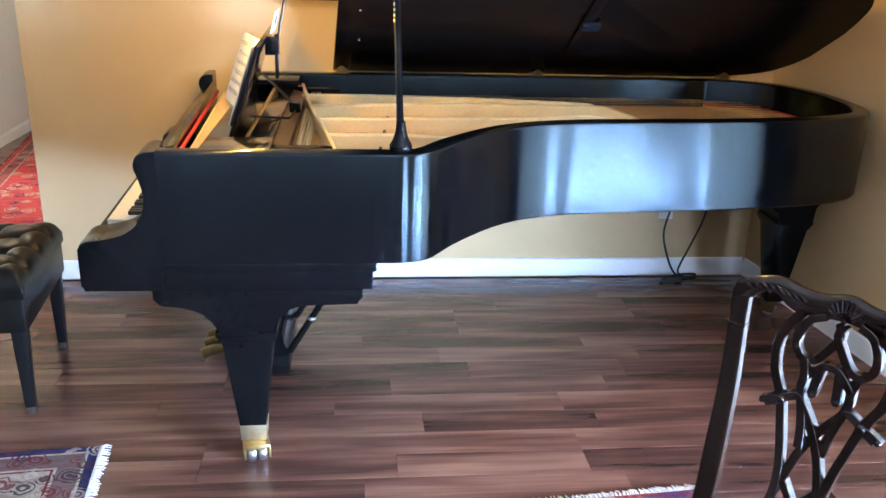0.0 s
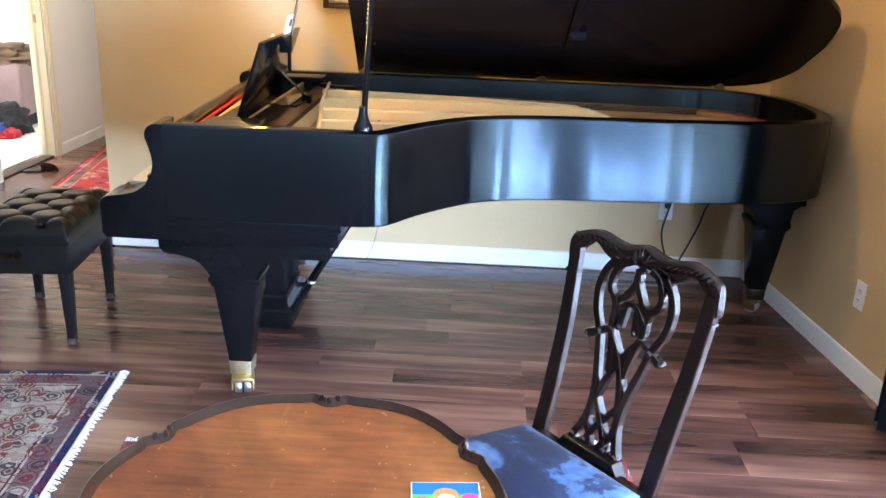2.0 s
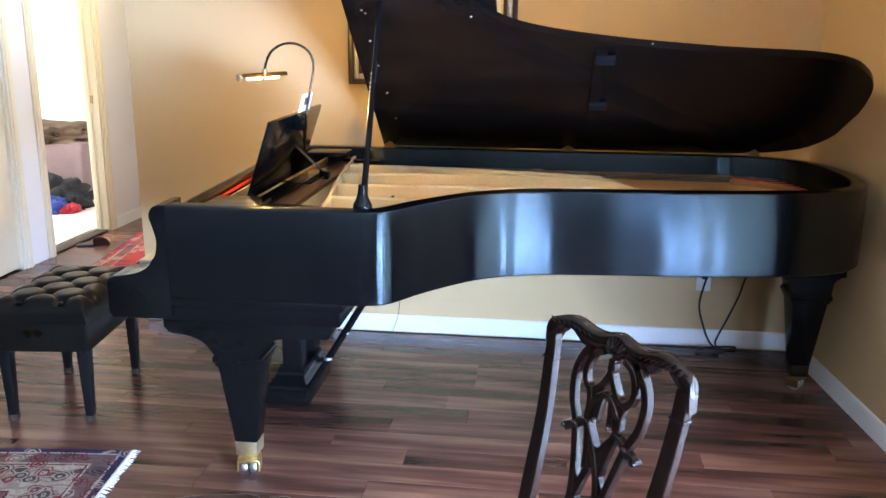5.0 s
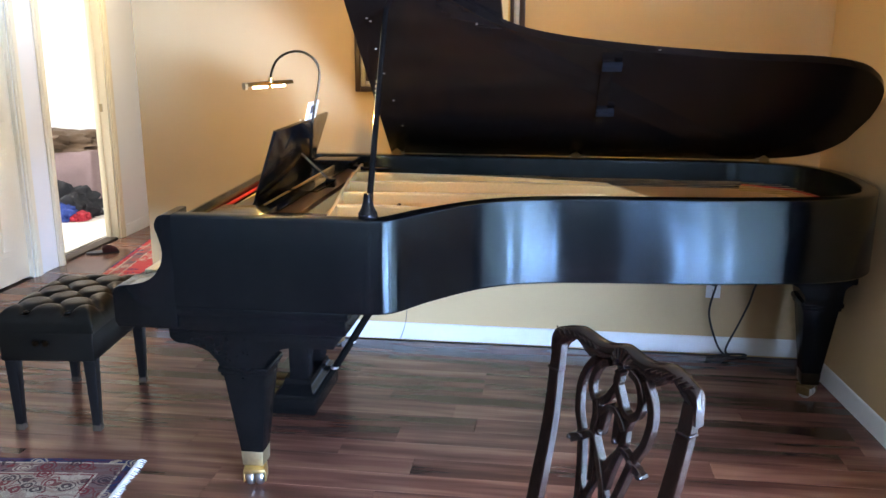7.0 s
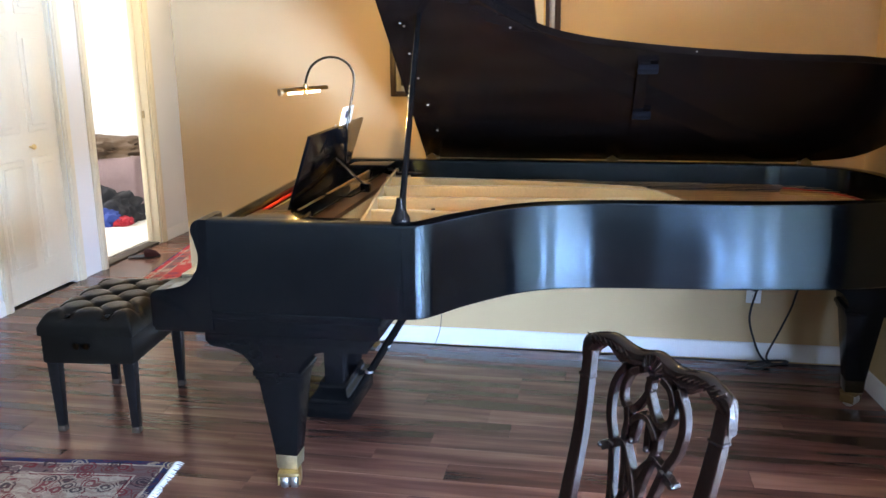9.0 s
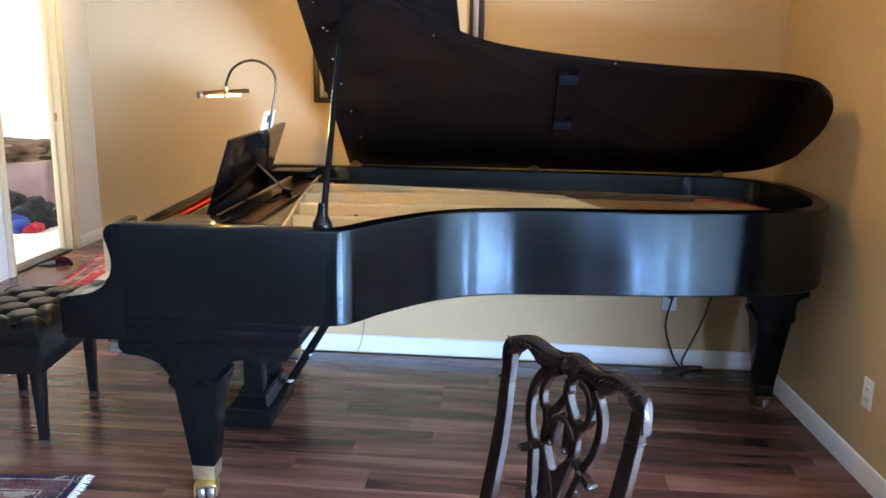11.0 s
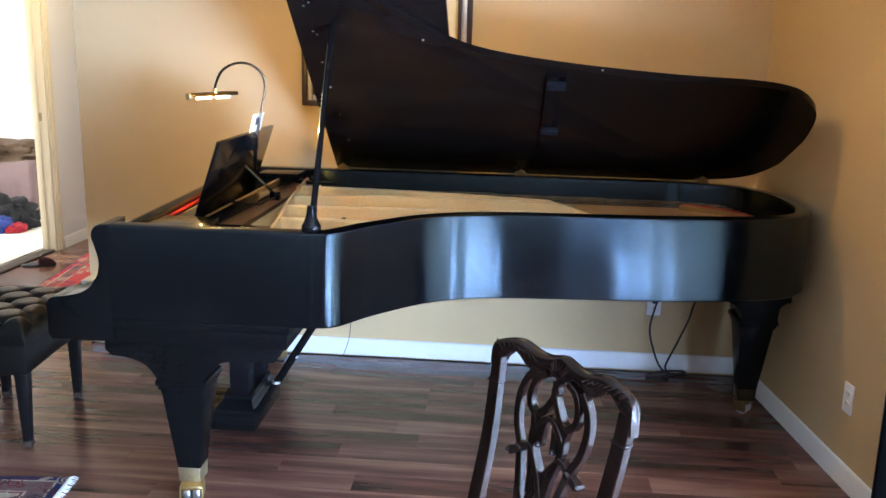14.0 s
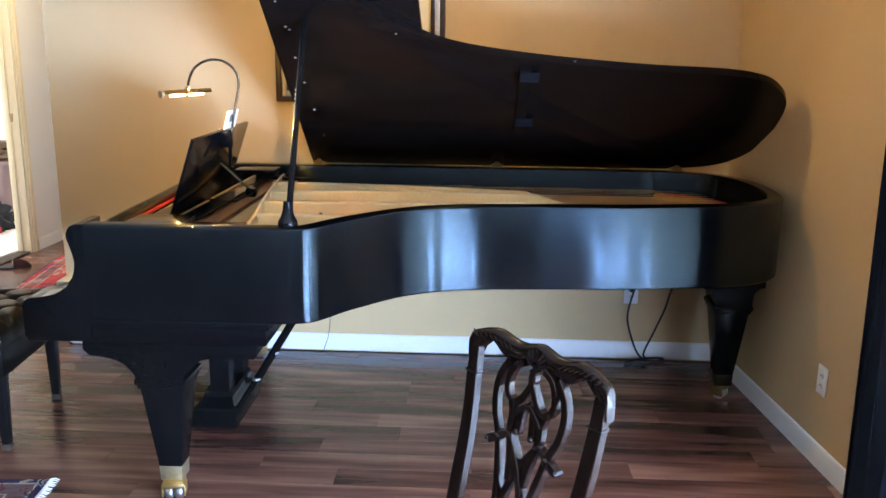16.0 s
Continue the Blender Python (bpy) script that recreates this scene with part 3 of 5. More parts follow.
def bracket_outline(cx, w, x0, x1):
    """A leg's head: level plate with a hollow curve on each side down to the shaft."""
    z0, z1 = 0.455, 0.588
    out = [(x0, z1), (x0, z1 - 0.028), (x0 + 0.014, z1 - 0.032), (x0 + 0.014, z1 - 0.045)]
    a, c = x0 + 0.03, cx - w / 2
    out += [(a + (c - a) * math.sin(s), z0 + (z1 - 0.048 - z0) * (1 - (1 - math.cos(s))) ) for s in (math.pi / 2 * k / 8 for k in range(9))]
    a, c = min(x1 - 0.03, cx + w / 2 + 0.11), cx + w / 2
    out += [(a + (c - a) * math.sin(s), z0 + (z1 - 0.048 - z0) * math.cos(s)) for s in (math.pi / 2 * k / 8 for k in range(8, -1, -1))]
    out += [(x1 - 0.014, z1 - 0.047), (x1 - 0.014, z1 - 0.032), (x1, z1 - 0.028), (x1, z1)]
    return out


def leg(cx, cy, x0, x1, roll, y_half=0.085, cap=None, trail=0.0):
    head = part("leg", prism(bracket_outline(cx, 0.150, x0, x1), "y", cy - y_half, cy + y_half, 0.004), LEG_EBONY, PIANO)
    part("capital", box((cx - 0.088, cy - 0.088, 0.438), (cx + 0.088, cy + 0.088, 0.462), 0.008), LEG_EBONY, head)
    part("capital_fillet", box((cx - 0.080, cy - 0.080, 0.424), (cx + 0.080, cy + 0.080, 0.440), 0.004), LEG_EBONY, head)
    shaft = bmesh.new()
    bmesh.ops.create_cube(shaft, size=1)
    for v in shaft.verts:
        h = 0.0735 if v.co.z > 0 else 0.0395
        v.co = Vector((cx + h * (1 if v.co.x > 0 else -1), cy + h * (1 if v.co.y > 0 else -1), 0.428 if v.co.z > 0 else 0.122))
    bmesh.ops.bevel(shaft, geom=shaft.edges[:], offset=0.004, segments=2, profile=0.5, affect="EDGES")
    part("shaft", shaft, LEG_EBONY, head)
    f = bmesh.new()
    bmesh.ops.create_cube(f, size=1)
    for v in f.verts:
        h = 0.0405 if v.co.z > 0 else 0.038
        v.co = Vector((cx + h * (1 if v.co.x > 0 else -1), cy + h * (1 if v.co.y > 0 else -1), 0.128 if v.co.z > 0 else 0.070))
    bmesh.ops.bevel(f, geom=f.edges[:], offset=0.004, segments=2, profile=0.5, affect="EDGES")
    part("ferrule", f, cap or OLD_BRASS, head, "near black brass ferrule" if cap else "brass ferrule")
    m = pose(cx, cy, 0, 0, 0, roll) @ Matrix.Translation((0, -trail, 0))
    c = box((-0.038, -0.036, 0.056), (0.038, 0.036, 0.070), 0.003, m=m)
    for sx in (-1, 1):
        box((sx * 0.037 - 0.003, -0.028, 0.020), (sx * 0.037 + 0.003, 0.030, 0.058), 0.002, c, m=m)
    part("caster", c, BROWN_BRASS if cap else BRASS, head, "brass caster fork")
    for sx in (-1, 1):
        w = lathe([(0.008, -0.014), (0.020, -0.014), (0.027, -0.011), (0.029, -0.005), (0.029, 0.005), (0.027, 0.011), (0.020, 0.014), (0.008, 0.014)], 20, axis="x")
        bmesh.ops.transform(w, matrix=m @ Matrix.Translation((sx * 0.0165, 0, 0.0295)), verts=w.verts)
        part("wheel", w, STEEL, head, "steel double caster wheel")


leg(0.612, 3.475, 0.36, 0.945, 12, trail=0.034)
leg(0.54, 4.855, 0.36, 0.945, -20)
leg(2.778, 4.50, 2.62, 2.895, 50, 0.10, DARK_BRASS)
b = box((2.60, 4.30, 0.575), (2.87, 4.68, 0.67), 0.006)
part("tail_block", b, LEG_EBONY, PIANO)

# pedal lyre with braces
LX = 0.035
LYRE = part("lyre", box((0.455 + LX, 3.985, 0.010), (0.645 + LX, 4.375, 0.082), 0.006), LEG_EBONY, PIANO, "black pedal lyre with fluted posts")
ogee = [(0.0, 0.082), (0.004, 0.092), (0.016, 0.104), (0.036, 0.118), (0.046, 0.135), (0.050, 0.152)]
b = bmesh.new()
rings = []
for o, z in ogee:
    w = 0.012 + o * 0.62
    rings.append([b.verts.new(p) for p in ((0.46 + LX + w, 3.99 + o, z), (0.64 + LX - o * 0.5, 3.99 + o, z), (0.64 + LX - o * 0.5, 4.37 - o, z), (0.46 + LX + w, 4.37 - o, z))])
for r0, r1 in zip(rings, rings[1:]):
    for k in range(4):
        b.faces.new((r0[k - 1], r0[k], r1[k], r1[k - 1]))
b.faces.new(rings[0]), b.faces.new(rings[-1])
part("lyre_plinth", b, LEG_EBONY, LYRE, smooth=50)
part("lyre_head", box((0.49 + LX, 4.0, 0.50), (0.62 + LX, 4.36, 0.588), 0.004), LEG_EBONY, LYRE)
for y in (4.075, 4.285):
    p = part("post", box((0.525 + LX, y - 0.036, 0.148), (0.606 + LX, y + 0.036, 0.505), 0.004), GLOSS_EBONY, LYRE)
    for k in range(3):
        part("flute", tube([(0.606 + LX, y - 0.022 + 0.022 * k, 0.165), (0.606 + LX, y - 0.022 + 0.022 * k, 0.49)], 0.0075, 10), GLOSS_EBONY, p)
for y in (4.10, 4.18, 4.26):
    pts = spline([(0.53, y, 0.062), (0.46, y, 0.066), (0.405, y, 0.064), (0.365, y, 0.050), (0.345, y, 0.040)], 5)
    part("pedal", tube(pts, [0.010 + 0.009 * min(1, i / 12) for i in range(len(pts))], 10, flat=0.4), BROWN_BRASS, LYRE, "curved brass pedal")
for y in (4.02, 4.33):
    part("brace", tube([(0.645 + LX, y, 0.085), (0.715 + LX, y, 0.20), (0.985 + LX, y, 0.645)], 0.0125, 10), LEG_EBONY, LYRE)
    part("collar", lathe([(0.014, -0.006), (0.017, -0.004), (0.017, 0.004), (0.014, 0.006)], 12, (0.727 + LX, y, 0.22)), STEEL, LYRE)

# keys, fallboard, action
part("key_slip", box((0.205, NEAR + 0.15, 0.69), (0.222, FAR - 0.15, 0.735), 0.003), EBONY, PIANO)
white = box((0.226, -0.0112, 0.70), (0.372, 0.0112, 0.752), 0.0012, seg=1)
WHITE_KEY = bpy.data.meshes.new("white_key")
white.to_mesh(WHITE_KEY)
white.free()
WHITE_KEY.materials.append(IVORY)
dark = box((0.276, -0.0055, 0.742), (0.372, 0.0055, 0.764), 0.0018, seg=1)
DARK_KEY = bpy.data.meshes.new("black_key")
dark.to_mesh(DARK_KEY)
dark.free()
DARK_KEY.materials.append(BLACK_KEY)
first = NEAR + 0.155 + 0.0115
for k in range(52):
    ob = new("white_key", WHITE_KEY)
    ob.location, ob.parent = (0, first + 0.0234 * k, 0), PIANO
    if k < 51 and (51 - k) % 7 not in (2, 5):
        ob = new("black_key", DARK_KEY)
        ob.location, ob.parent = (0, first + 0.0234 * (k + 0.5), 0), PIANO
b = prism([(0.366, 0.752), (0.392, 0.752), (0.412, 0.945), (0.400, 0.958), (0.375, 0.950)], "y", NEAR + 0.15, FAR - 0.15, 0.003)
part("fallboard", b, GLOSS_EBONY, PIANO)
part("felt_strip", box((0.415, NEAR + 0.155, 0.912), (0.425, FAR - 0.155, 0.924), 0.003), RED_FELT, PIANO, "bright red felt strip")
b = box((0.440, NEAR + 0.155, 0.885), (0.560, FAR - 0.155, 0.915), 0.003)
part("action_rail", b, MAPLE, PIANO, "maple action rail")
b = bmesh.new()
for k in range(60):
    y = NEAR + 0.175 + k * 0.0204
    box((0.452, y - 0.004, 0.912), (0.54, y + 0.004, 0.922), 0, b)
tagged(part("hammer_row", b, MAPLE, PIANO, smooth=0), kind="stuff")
b = prism([(0.585, 0.86), (0.72, 0.86), (0.72, 0.925), (0.64, 0.945), (0.585, 0.945)], "y", NEAR + 0.06, FAR - 0.06, 0.003)
part("stretcher", b, PINBLOCK, PIANO, "amber varnished cross beam")

# soundboard, plate and strings
line_in = []
for i, p in enumerate(side_line):
    d = side_line[min(i + 1, len(side_line) - 1)] - side_line[max(i - 1, 0)]
    d = Vector((d[0], d[1], 0)).normalized()
    line_in.append(p + Vector((-d[1], d[0], 0)) * 0.058)
board = [(p.x, p.y) for p in line_in if p.x > 0.70]
part("soundboard", prism(board, "z", 0.845, 0.862), SPRUCE, PIANO, "amber varnished soundboard")
part("underside", prism(board, "z", 0.672, 0.690), LEG_EBONY, PIANO)


def plate_rib(pts, w, z0, z1, thin=False):
    """An iron bar of the plate along a line in plan."""
    b = bmesh.new()
    rings = []
    for i, p in enumerate(pts):
        d = (pts[min(i + 1, len(pts) - 1)] - pts[max(i - 1, 0)]).normalized()
        n = Vector((-d.y, d.x, 0))
        k = (1 - i / (len(pts) - 1)) / 0.12 if thin else 1.0
        k = 0.55 + 0.45 * min(1.0, k)
        rings.append([b.verts.new(p + n * o * k + Vector((0, 0, z0 + (z - z0) * k))) for o, z in ((-w, z0), (w, z0), (w, z1 - 0.006), (w * 0.7, z1), (-w * 0.7, z1), (-w, z1 - 0.006))])
    for r0, r1 in zip(rings, rings[1:]):
        for k in range(6):
            b.faces.new((r0[k - 1], r0[k], r1[k], r1[k - 1]))
    b.faces.new(rings[0]), b.faces.new(rings[-1])
    return b


web = [(0.72, NEAR + 0.07), (1.06, NEAR + 0.07), (1.14, 3.53), (1.22, 3.66), (1.10, 3.72), (0.98, 3.80), (0.96, 4.20), (0.93, 4.60), (0.95, FAR - 0.07), (0.72, FAR - 0.07)]
PLATE = part("plate", prism(web, "z", 0.872, 0.893, 0.004), PLATE_GOLD, PIANO, "gold painted cast iron plate")
for pts, w, z1 in ((((0.86, 3.60), (1.00, 3.60), (1.10, 3.615)), 0.014, 0.932), (((0.83, 3.84), (1.02, 3.85), (1.24, 3.83), (1.36, 3.87)), 0.016, 0.942),
                   (((0.79, 4.10), (1.10, 4.125), (1.45, 4.15), (1.74, 4.155)), 0.016, 0.942), (((0.75, 4.34), (1.02, 4.39), (1.34, 4.425), (1.75, 4.41), (2.03, 4.37)), 0.019, 0.944),
                   (((1.12, 4.205), (1.40, 4.215), (1.62, 4.26), (1.95, 4.33)), 0.009, 0.925), (((0.71, 4.61), (1.02, 4.61), (1.42, 4.565), (1.75, 4.50), (1.95, 4.45)), 0.016, 0.942)):
    part("plate_bar", plate_rib(spline([(x, y, 0) for x, y in pts], 6), w * 0.75, 0.862, z1, True), BRONZE, PLATE)
part("plate_flange", plate_rib(spline([(0.885, 3.45, 0), (0.84, 3.80, 0), (0.77, 4.25, 0), (0.70, 4.86, 0)], 5), 0.007, 0.875, 0.946), BRONZE, PLATE, "raised gold flange")
tail = spline([(1.22, 3.66, 0), (1.42, 3.83, 0), (1.65, 3.92, 0), (2.0, 3.97, 0), (2.45, 4.02, 0), (2.70, 4.16, 0), (2.78, 4.42, 0), (2.70, 4.72, 0), (2.50, 4.86, 0)], 6)
part("plate_edge", plate_rib(tail, 0.034, 0.858, 0.884), PLATE_GOLD, PLATE)
part("hitch_felt", plate_rib(tail[6:], 0.012, 0.884, 0.888), RED_FELT, PLATE, "red felt strip by the hitch pins")
b = bmesh.new()
for k in range(44):
    s = k / 43
    y0 = NEAR + 0.12 + s * (FAR - NEAR - 0.25)
    i = min(len(tail) - 1, int(2 + s * (len(tail) - 4)))
    e = tail[i]
    tube([(0.80, y0, 0.905), (e.x - 0.03, e.y + 0.02 + 0.1 * s, 0.893)], 0.0004 + 0.0004 * s, 4, b)
tagged(part("string_set", b, STRING_WIRE, PIANO), kind="stuff")
b = bmesh.new()
for k in range(88):
    y = NEAR + 0.12 + k * 0.0151
    for j in range(2):
        tube([(0.745 + 0.022 * j + 0.01 * (k % 2), y, 0.89), (0.742 + 0.022 * j + 0.01 * (k % 2), y, 0.922)], 0.0034, 5, b)
tagged(part("tuning_pin_field", b, BRONZE, PIANO), kind="stuff")
b = bmesh.new()
for k in range(60):
    y = NEAR + 0.25 + k * 0.0205
    box((0.985 + 0.0016 * k, y - 0.003, 0.894), (0.995 + 0.0016 * k, y + 0.003, 0.901), 0, b)
tagged(part("dampers", b, GREY_FELT, PIANO), kind="stuff")
part("bridge", plate_rib(spline([(1.30, 3.86, 0), (1.6, 4.02, 0), (2.0, 4.10, 0), (2.4, 4.22, 0), (2.55, 4.4, 0)], 6), 0.016, 0.860, 0.888), MAPLE, PIANO)

# lid: hinged along the bass side, propped open; front leaf folded back on it
TILT_LID = 29.2
lid_edge = ([Vector((0.826, FAR + 0.01, 0)), Vector((0.918, 3.365, 0)), Vector((1.05, 3.365, 0))]
            + spline([(1.06, 3.367, 0), (1.15, 3.40, 0), (1.27, 3.56, 0), (1.42, 3.72, 0), (1.58, 3.822, 0), (1.88, 3.905, 0), (2.27, 3.968, 0), (2.574, 3.995, 0), (2.724, 4.036, 0),
                      (2.81, 4.105, 0), (2.885, 4.235, 0), (2.915, 4.467, 0), (2.90, 4.70, 0), (2.80, 4.88, 0), (2.60, FAR, 0), (2.40, FAR + 0.01, 0)], 7))
LID = part("lid", prism([(p.x, p.y) for p in lid_edge], "z", 0.0, 0.028, 0.004), LID_EBONY, PIANO, "raised lid with dark glossy underside")
lid_pose = Matrix.Translation((0, FAR + 0.01, TOP + 0.004)) @ Matrix.Rotation(radians(-TILT_LID), 4, "X") @ Matrix.Translation((0, -(FAR + 0.01), 0))
LID.matrix_basis = lid_pose
part("front_leaf", box((0.90, 3.365, 0.031), (1.438, FAR, 0.056), 0.004), LID_EBONY, LID, "front lid leaf folded back")
part("edge_batten", box((1.80, 3.97, -0.012), (1.845, 4.80, 0.001), 0.003), LID_EBONY, LID)
for y in (4.00, 4.41):
    part("lid_block", box((1.80, y - 0.022, -0.030), (1.875, y + 0.022, -0.008), 0.004), GREY_FELT, LID, "dark grey felted block")
b = bmesh.new()
for x, y in ((0.97, 3.48), (0.985, 3.50), (0.965, 3.52), (0.965, 3.68), (0.975, 3.70), (0.955, 3.90), (0.95, 4.10), (0.945, 4.35), (0.94, 4.62), (1.84, 4.07), (1.825, 4.28), (1.82, 4.56), (1.35, 3.72), (2.0, 3.90)):
    lathe([(0.005, -0.002), (0.004, -0.0035), (0.001, -0.004)], 8, (x, y, 0), b)
tagged(part("screws", b, STEEL, LID), kind="stuff")
for x in (0.865, 1.735, 2.60):
    b = box((x - 0.032, FAR - 0.035, TOP), (x + 0.032, FAR - 0.006, TOP + 0.006), 0.002)
    for k in range(5):
        lathe([(0.007, -0.006), (0.008, 0), (0.007, 0.006)], 12, (x - 0.024 + 0.012 * k, FAR - 0.006, TOP + 0.010), b, axis="x")
    prism([(x + u, TOP + v) for u, v in ((-0.024, 0), (0.024, 0), (0.020, 0.020), (0.010, 0.026), (0, 0.034), (-0.010, 0.026), (-0.020, 0.020))], "y", FAR - 0.040, FAR - 0.034, 0, b)
    part("lid_hinge", b, BROWN_BRASS, PIANO, "brass lid hinge")

# added black strip, hides the bright glint along the far rim top
part("glint_cover", box((0.90, FAR - 0.059, TOP - 0.002), (2.38, FAR - 0.004, TOP + 0.0015), 0.001), LEG_EBONY, PIANO)

# prop stick with its foot
top_at = Vector((1.042, 3.80, 1.645))
foot = Vector((1.05, 3.425, TOP))
STICK = part("prop_stick", tube([foot + (top_at - foot) * s for s in (0.06, 0.12, 0.5, 0.99)], [0.014, 0.0105, 0.0100, 0.0095], 10), LEG_EBONY, PIANO, "black lid prop stick")
b = lathe([(0.030, 0.0), (0.032, 0.006), (0.031, 0.016), (0.023, 0.030), (0.016, 0.050), (0.012, 0.08)], 18, tuple(foot))
part("stick_foot", b, GLOSS_EBONY, STICK)
b = bmesh.new()
for k in range(7):
    p = foot + (top_at - foot) * (0.50 + 0.022 * k) + Vector((-0.009, -0.006, 0))
    lathe([(0.002, -0.004), (0.003, 0), (0.002, 0.004)], 8, tuple(p), b)
part("notches", b, BROWN_BRASS, STICK, "brass notch studs")

# music desk
DESK = part("music_desk", prism([(0.536, 0.945), (0.548, 0.945), (0.640, 1.215), (0.628, 1.219)], "y", 3.775, 4.585, 0.003), GLOSS_EBONY, PIANO, "glossy black music desk")
for v in DESK.data.vertices:
    v.co.x -= 0.031 * (v.co.y - 3.775)
part("desk_shelf", box((0.47, 3.60, 0.928), (0.60, 4.80, 0.945), 0.004), GLOSS_EBONY, DESK)
part("desk_rail", box((0.60, 3.62, 0.930), (0.86, 3.66, 0.945), 0.003), GLOSS_EBONY, DESK)
part("desk_rail", box((0.60, 4.74, 0.930), (0.86, 4.78, 0.945), 0.003), GLOSS_EBONY, DESK)
part("desk_slide", box((0.60, 3.665, 0.946), (0.675, 4.735, 0.956), 0.002), GLOSS_EBONY, DESK)
part("desk_crossbar", tube([(0.60, 3.72, 0.953), (0.60, 4.70, 0.953)], 0.007, 8), BRASS, DESK, "brass pivot rod")
part("desk_support", tube([(0.600, 4.20, 1.08), (0.70, 4.25, 0.965)], 0.0055, 8, flat=0.6), DARK_BRASS, DESK, "brass folding support")
part("support_block", box((0.688, 4.23, 0.935), (0.728, 4.27, 0.972), 0.004), GLOSS_EBONY, DESK)
part("desk_stay", tube([(0.59, 3.90, 0.985), (0.70, 4.05, 0.950), (0.72, 4.25, 0.952)], 0.004, 8), GLOSS_EBONY, DESK)

# the keyboard end is sheared along x to fit the camera's view
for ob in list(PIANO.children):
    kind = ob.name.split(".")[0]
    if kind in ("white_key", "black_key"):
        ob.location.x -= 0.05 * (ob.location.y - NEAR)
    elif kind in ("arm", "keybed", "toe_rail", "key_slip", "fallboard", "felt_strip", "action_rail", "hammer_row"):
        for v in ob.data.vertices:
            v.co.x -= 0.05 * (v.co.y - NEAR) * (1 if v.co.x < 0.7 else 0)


# ---- things on and round the piano ----
def desk_lamp():
    lamp = thing("piano_lamp", (0.655, 4.15, 1.20), "brass gooseneck piano lamp clipped on the music desk", "lamp")
    lamp.empty_display_size = 0.05

    def at(p):
        return Vector(p) - Vector((0.655, 4.15, 1.20))

    part("clamp", box((-0.035, -0.022, -0.05), (0.012, 0.022, 0.012), 0.004), GLOSS_EBONY, lamp, "black spring clamp")
    part("clamp_arm", box((-0.004, -0.012, -0.13), (0.008, 0.012, 0.02), 0.003), GLOSS_EBONY, lamp)
    neck = spline([at(p) for p in ((0.660, 4.15, 1.19), (0.682, 4.15, 1.30), (0.701, 4.15, 1.40), (0.690, 4.14, 1.455), (0.650, 4.12, 1.488), (0.605, 4.08, 1.490), (0.565, 4.045, 1.462), (0.545, 4.03, 1.415), (0.540, 4.03, 1.385))], 6)
    part("gooseneck", tube(neck, 0.0050, 10), DARK_BRASS, lamp, "curved brass gooseneck")
    part("socket", lathe([(0.006, 0.0), (0.010, 0.004), (0.010, 0.018), (0.006, 0.024)], 14, tuple(at((0.540, 4.03, 1.372)))), BRASS, lamp)
    a, c = at((0.472, 3.95, 1.366)), at((0.600, 4.105, 1.372))
    b = bmesh.new()
    d = (c - a).normalized()
    side = Vector((-d.y, d.x, 0))
    rings = []
    for s in range(9):
        p = a + (c - a) * s / 8
        ring = []
        for k in range(9):
            ang = math.pi * (-0.05 + 1.1 * k / 8)
            ring.append(b.verts.new(p + side * math.cos(ang) * 0.0135 + Vector((0, 0, math.sin(ang) * 0.0135))))
        rings.append(ring)
    for r0, r1 in zip(rings, rings[1:]):
        for k in range(8):
            b.faces.new((r0[k], r0[k + 1], r1[k + 1], r1[k]))
    bmesh.ops.solidify(b, geom=b.faces[:], thickness=0.0015)
    part("shade", b, BROWN_BRASS, lamp, "half round brass shade")
    part("end_cap", tube([a - d * 0.012, a], 0.0145, 14), OLD_BRASS, lamp)
    mid = (a + c) / 2
    for s0, s1 in ((0.14, 0.45), (0.55, 0.84)):
        part("bulb", tube([a + (c - a) * s0 + Vector((0, 0, -0.007)), a + (c - a) * s1 + Vector((0, 0, -0.007))], 0.0052, 10), BULB, lamp, "lit tubular bulb")


desk_lamp()


def sheet_music():
    book = thing("sheet_music", (0.50, 4.20, 0.947), "open white music sheets standing on the desk", "sheet music")
    for y0, y1, z1, flare in ((-0.245, -0.004, 0.268, 0), (0.004, 0.290, 0.262, 17)):
        lean = Matrix.Rotation(radians(flare), 4, "Z") @ Matrix.Rotation(radians(18.7), 4, "Y")
        p = part("page", box((0.010, y0, 0.0), (0.016, y1, z1), 0.001, m=lean), PAPER, book)
        b = bmesh.new()
        for k in range(6):
            z = 0.04 + k * 0.036
            for j in range(4):
                box((0.0088, y0 + 0.02, z + 0.004 * j), (0.0096, y1 - 0.02, z + 0.004 * j + 0.0008), 0, b, m=lean)
        tagged(part("printed_staves", b, INK, p, smooth=0), kind="stuff")
    card = tagged(link_mesh("paper_card", box((0.0, -0.075, 0.0), (0.003, 0.075, 0.075), 0.001), PAPER), "small white printed card tucked behind the desk's top", "card")
    card.matrix_world = pose(0.640, 4.20, 1.222, 0, 14, 0)
    part("print_block", box((-0.0012, -0.02, 0.02), (-0.0004, 0.025, 0.06)), INK, card)
    part("print_block", box((0.0034, -0.025, 0.028), (0.0042, 0.02, 0.058)), INK, card)


sheet_music()


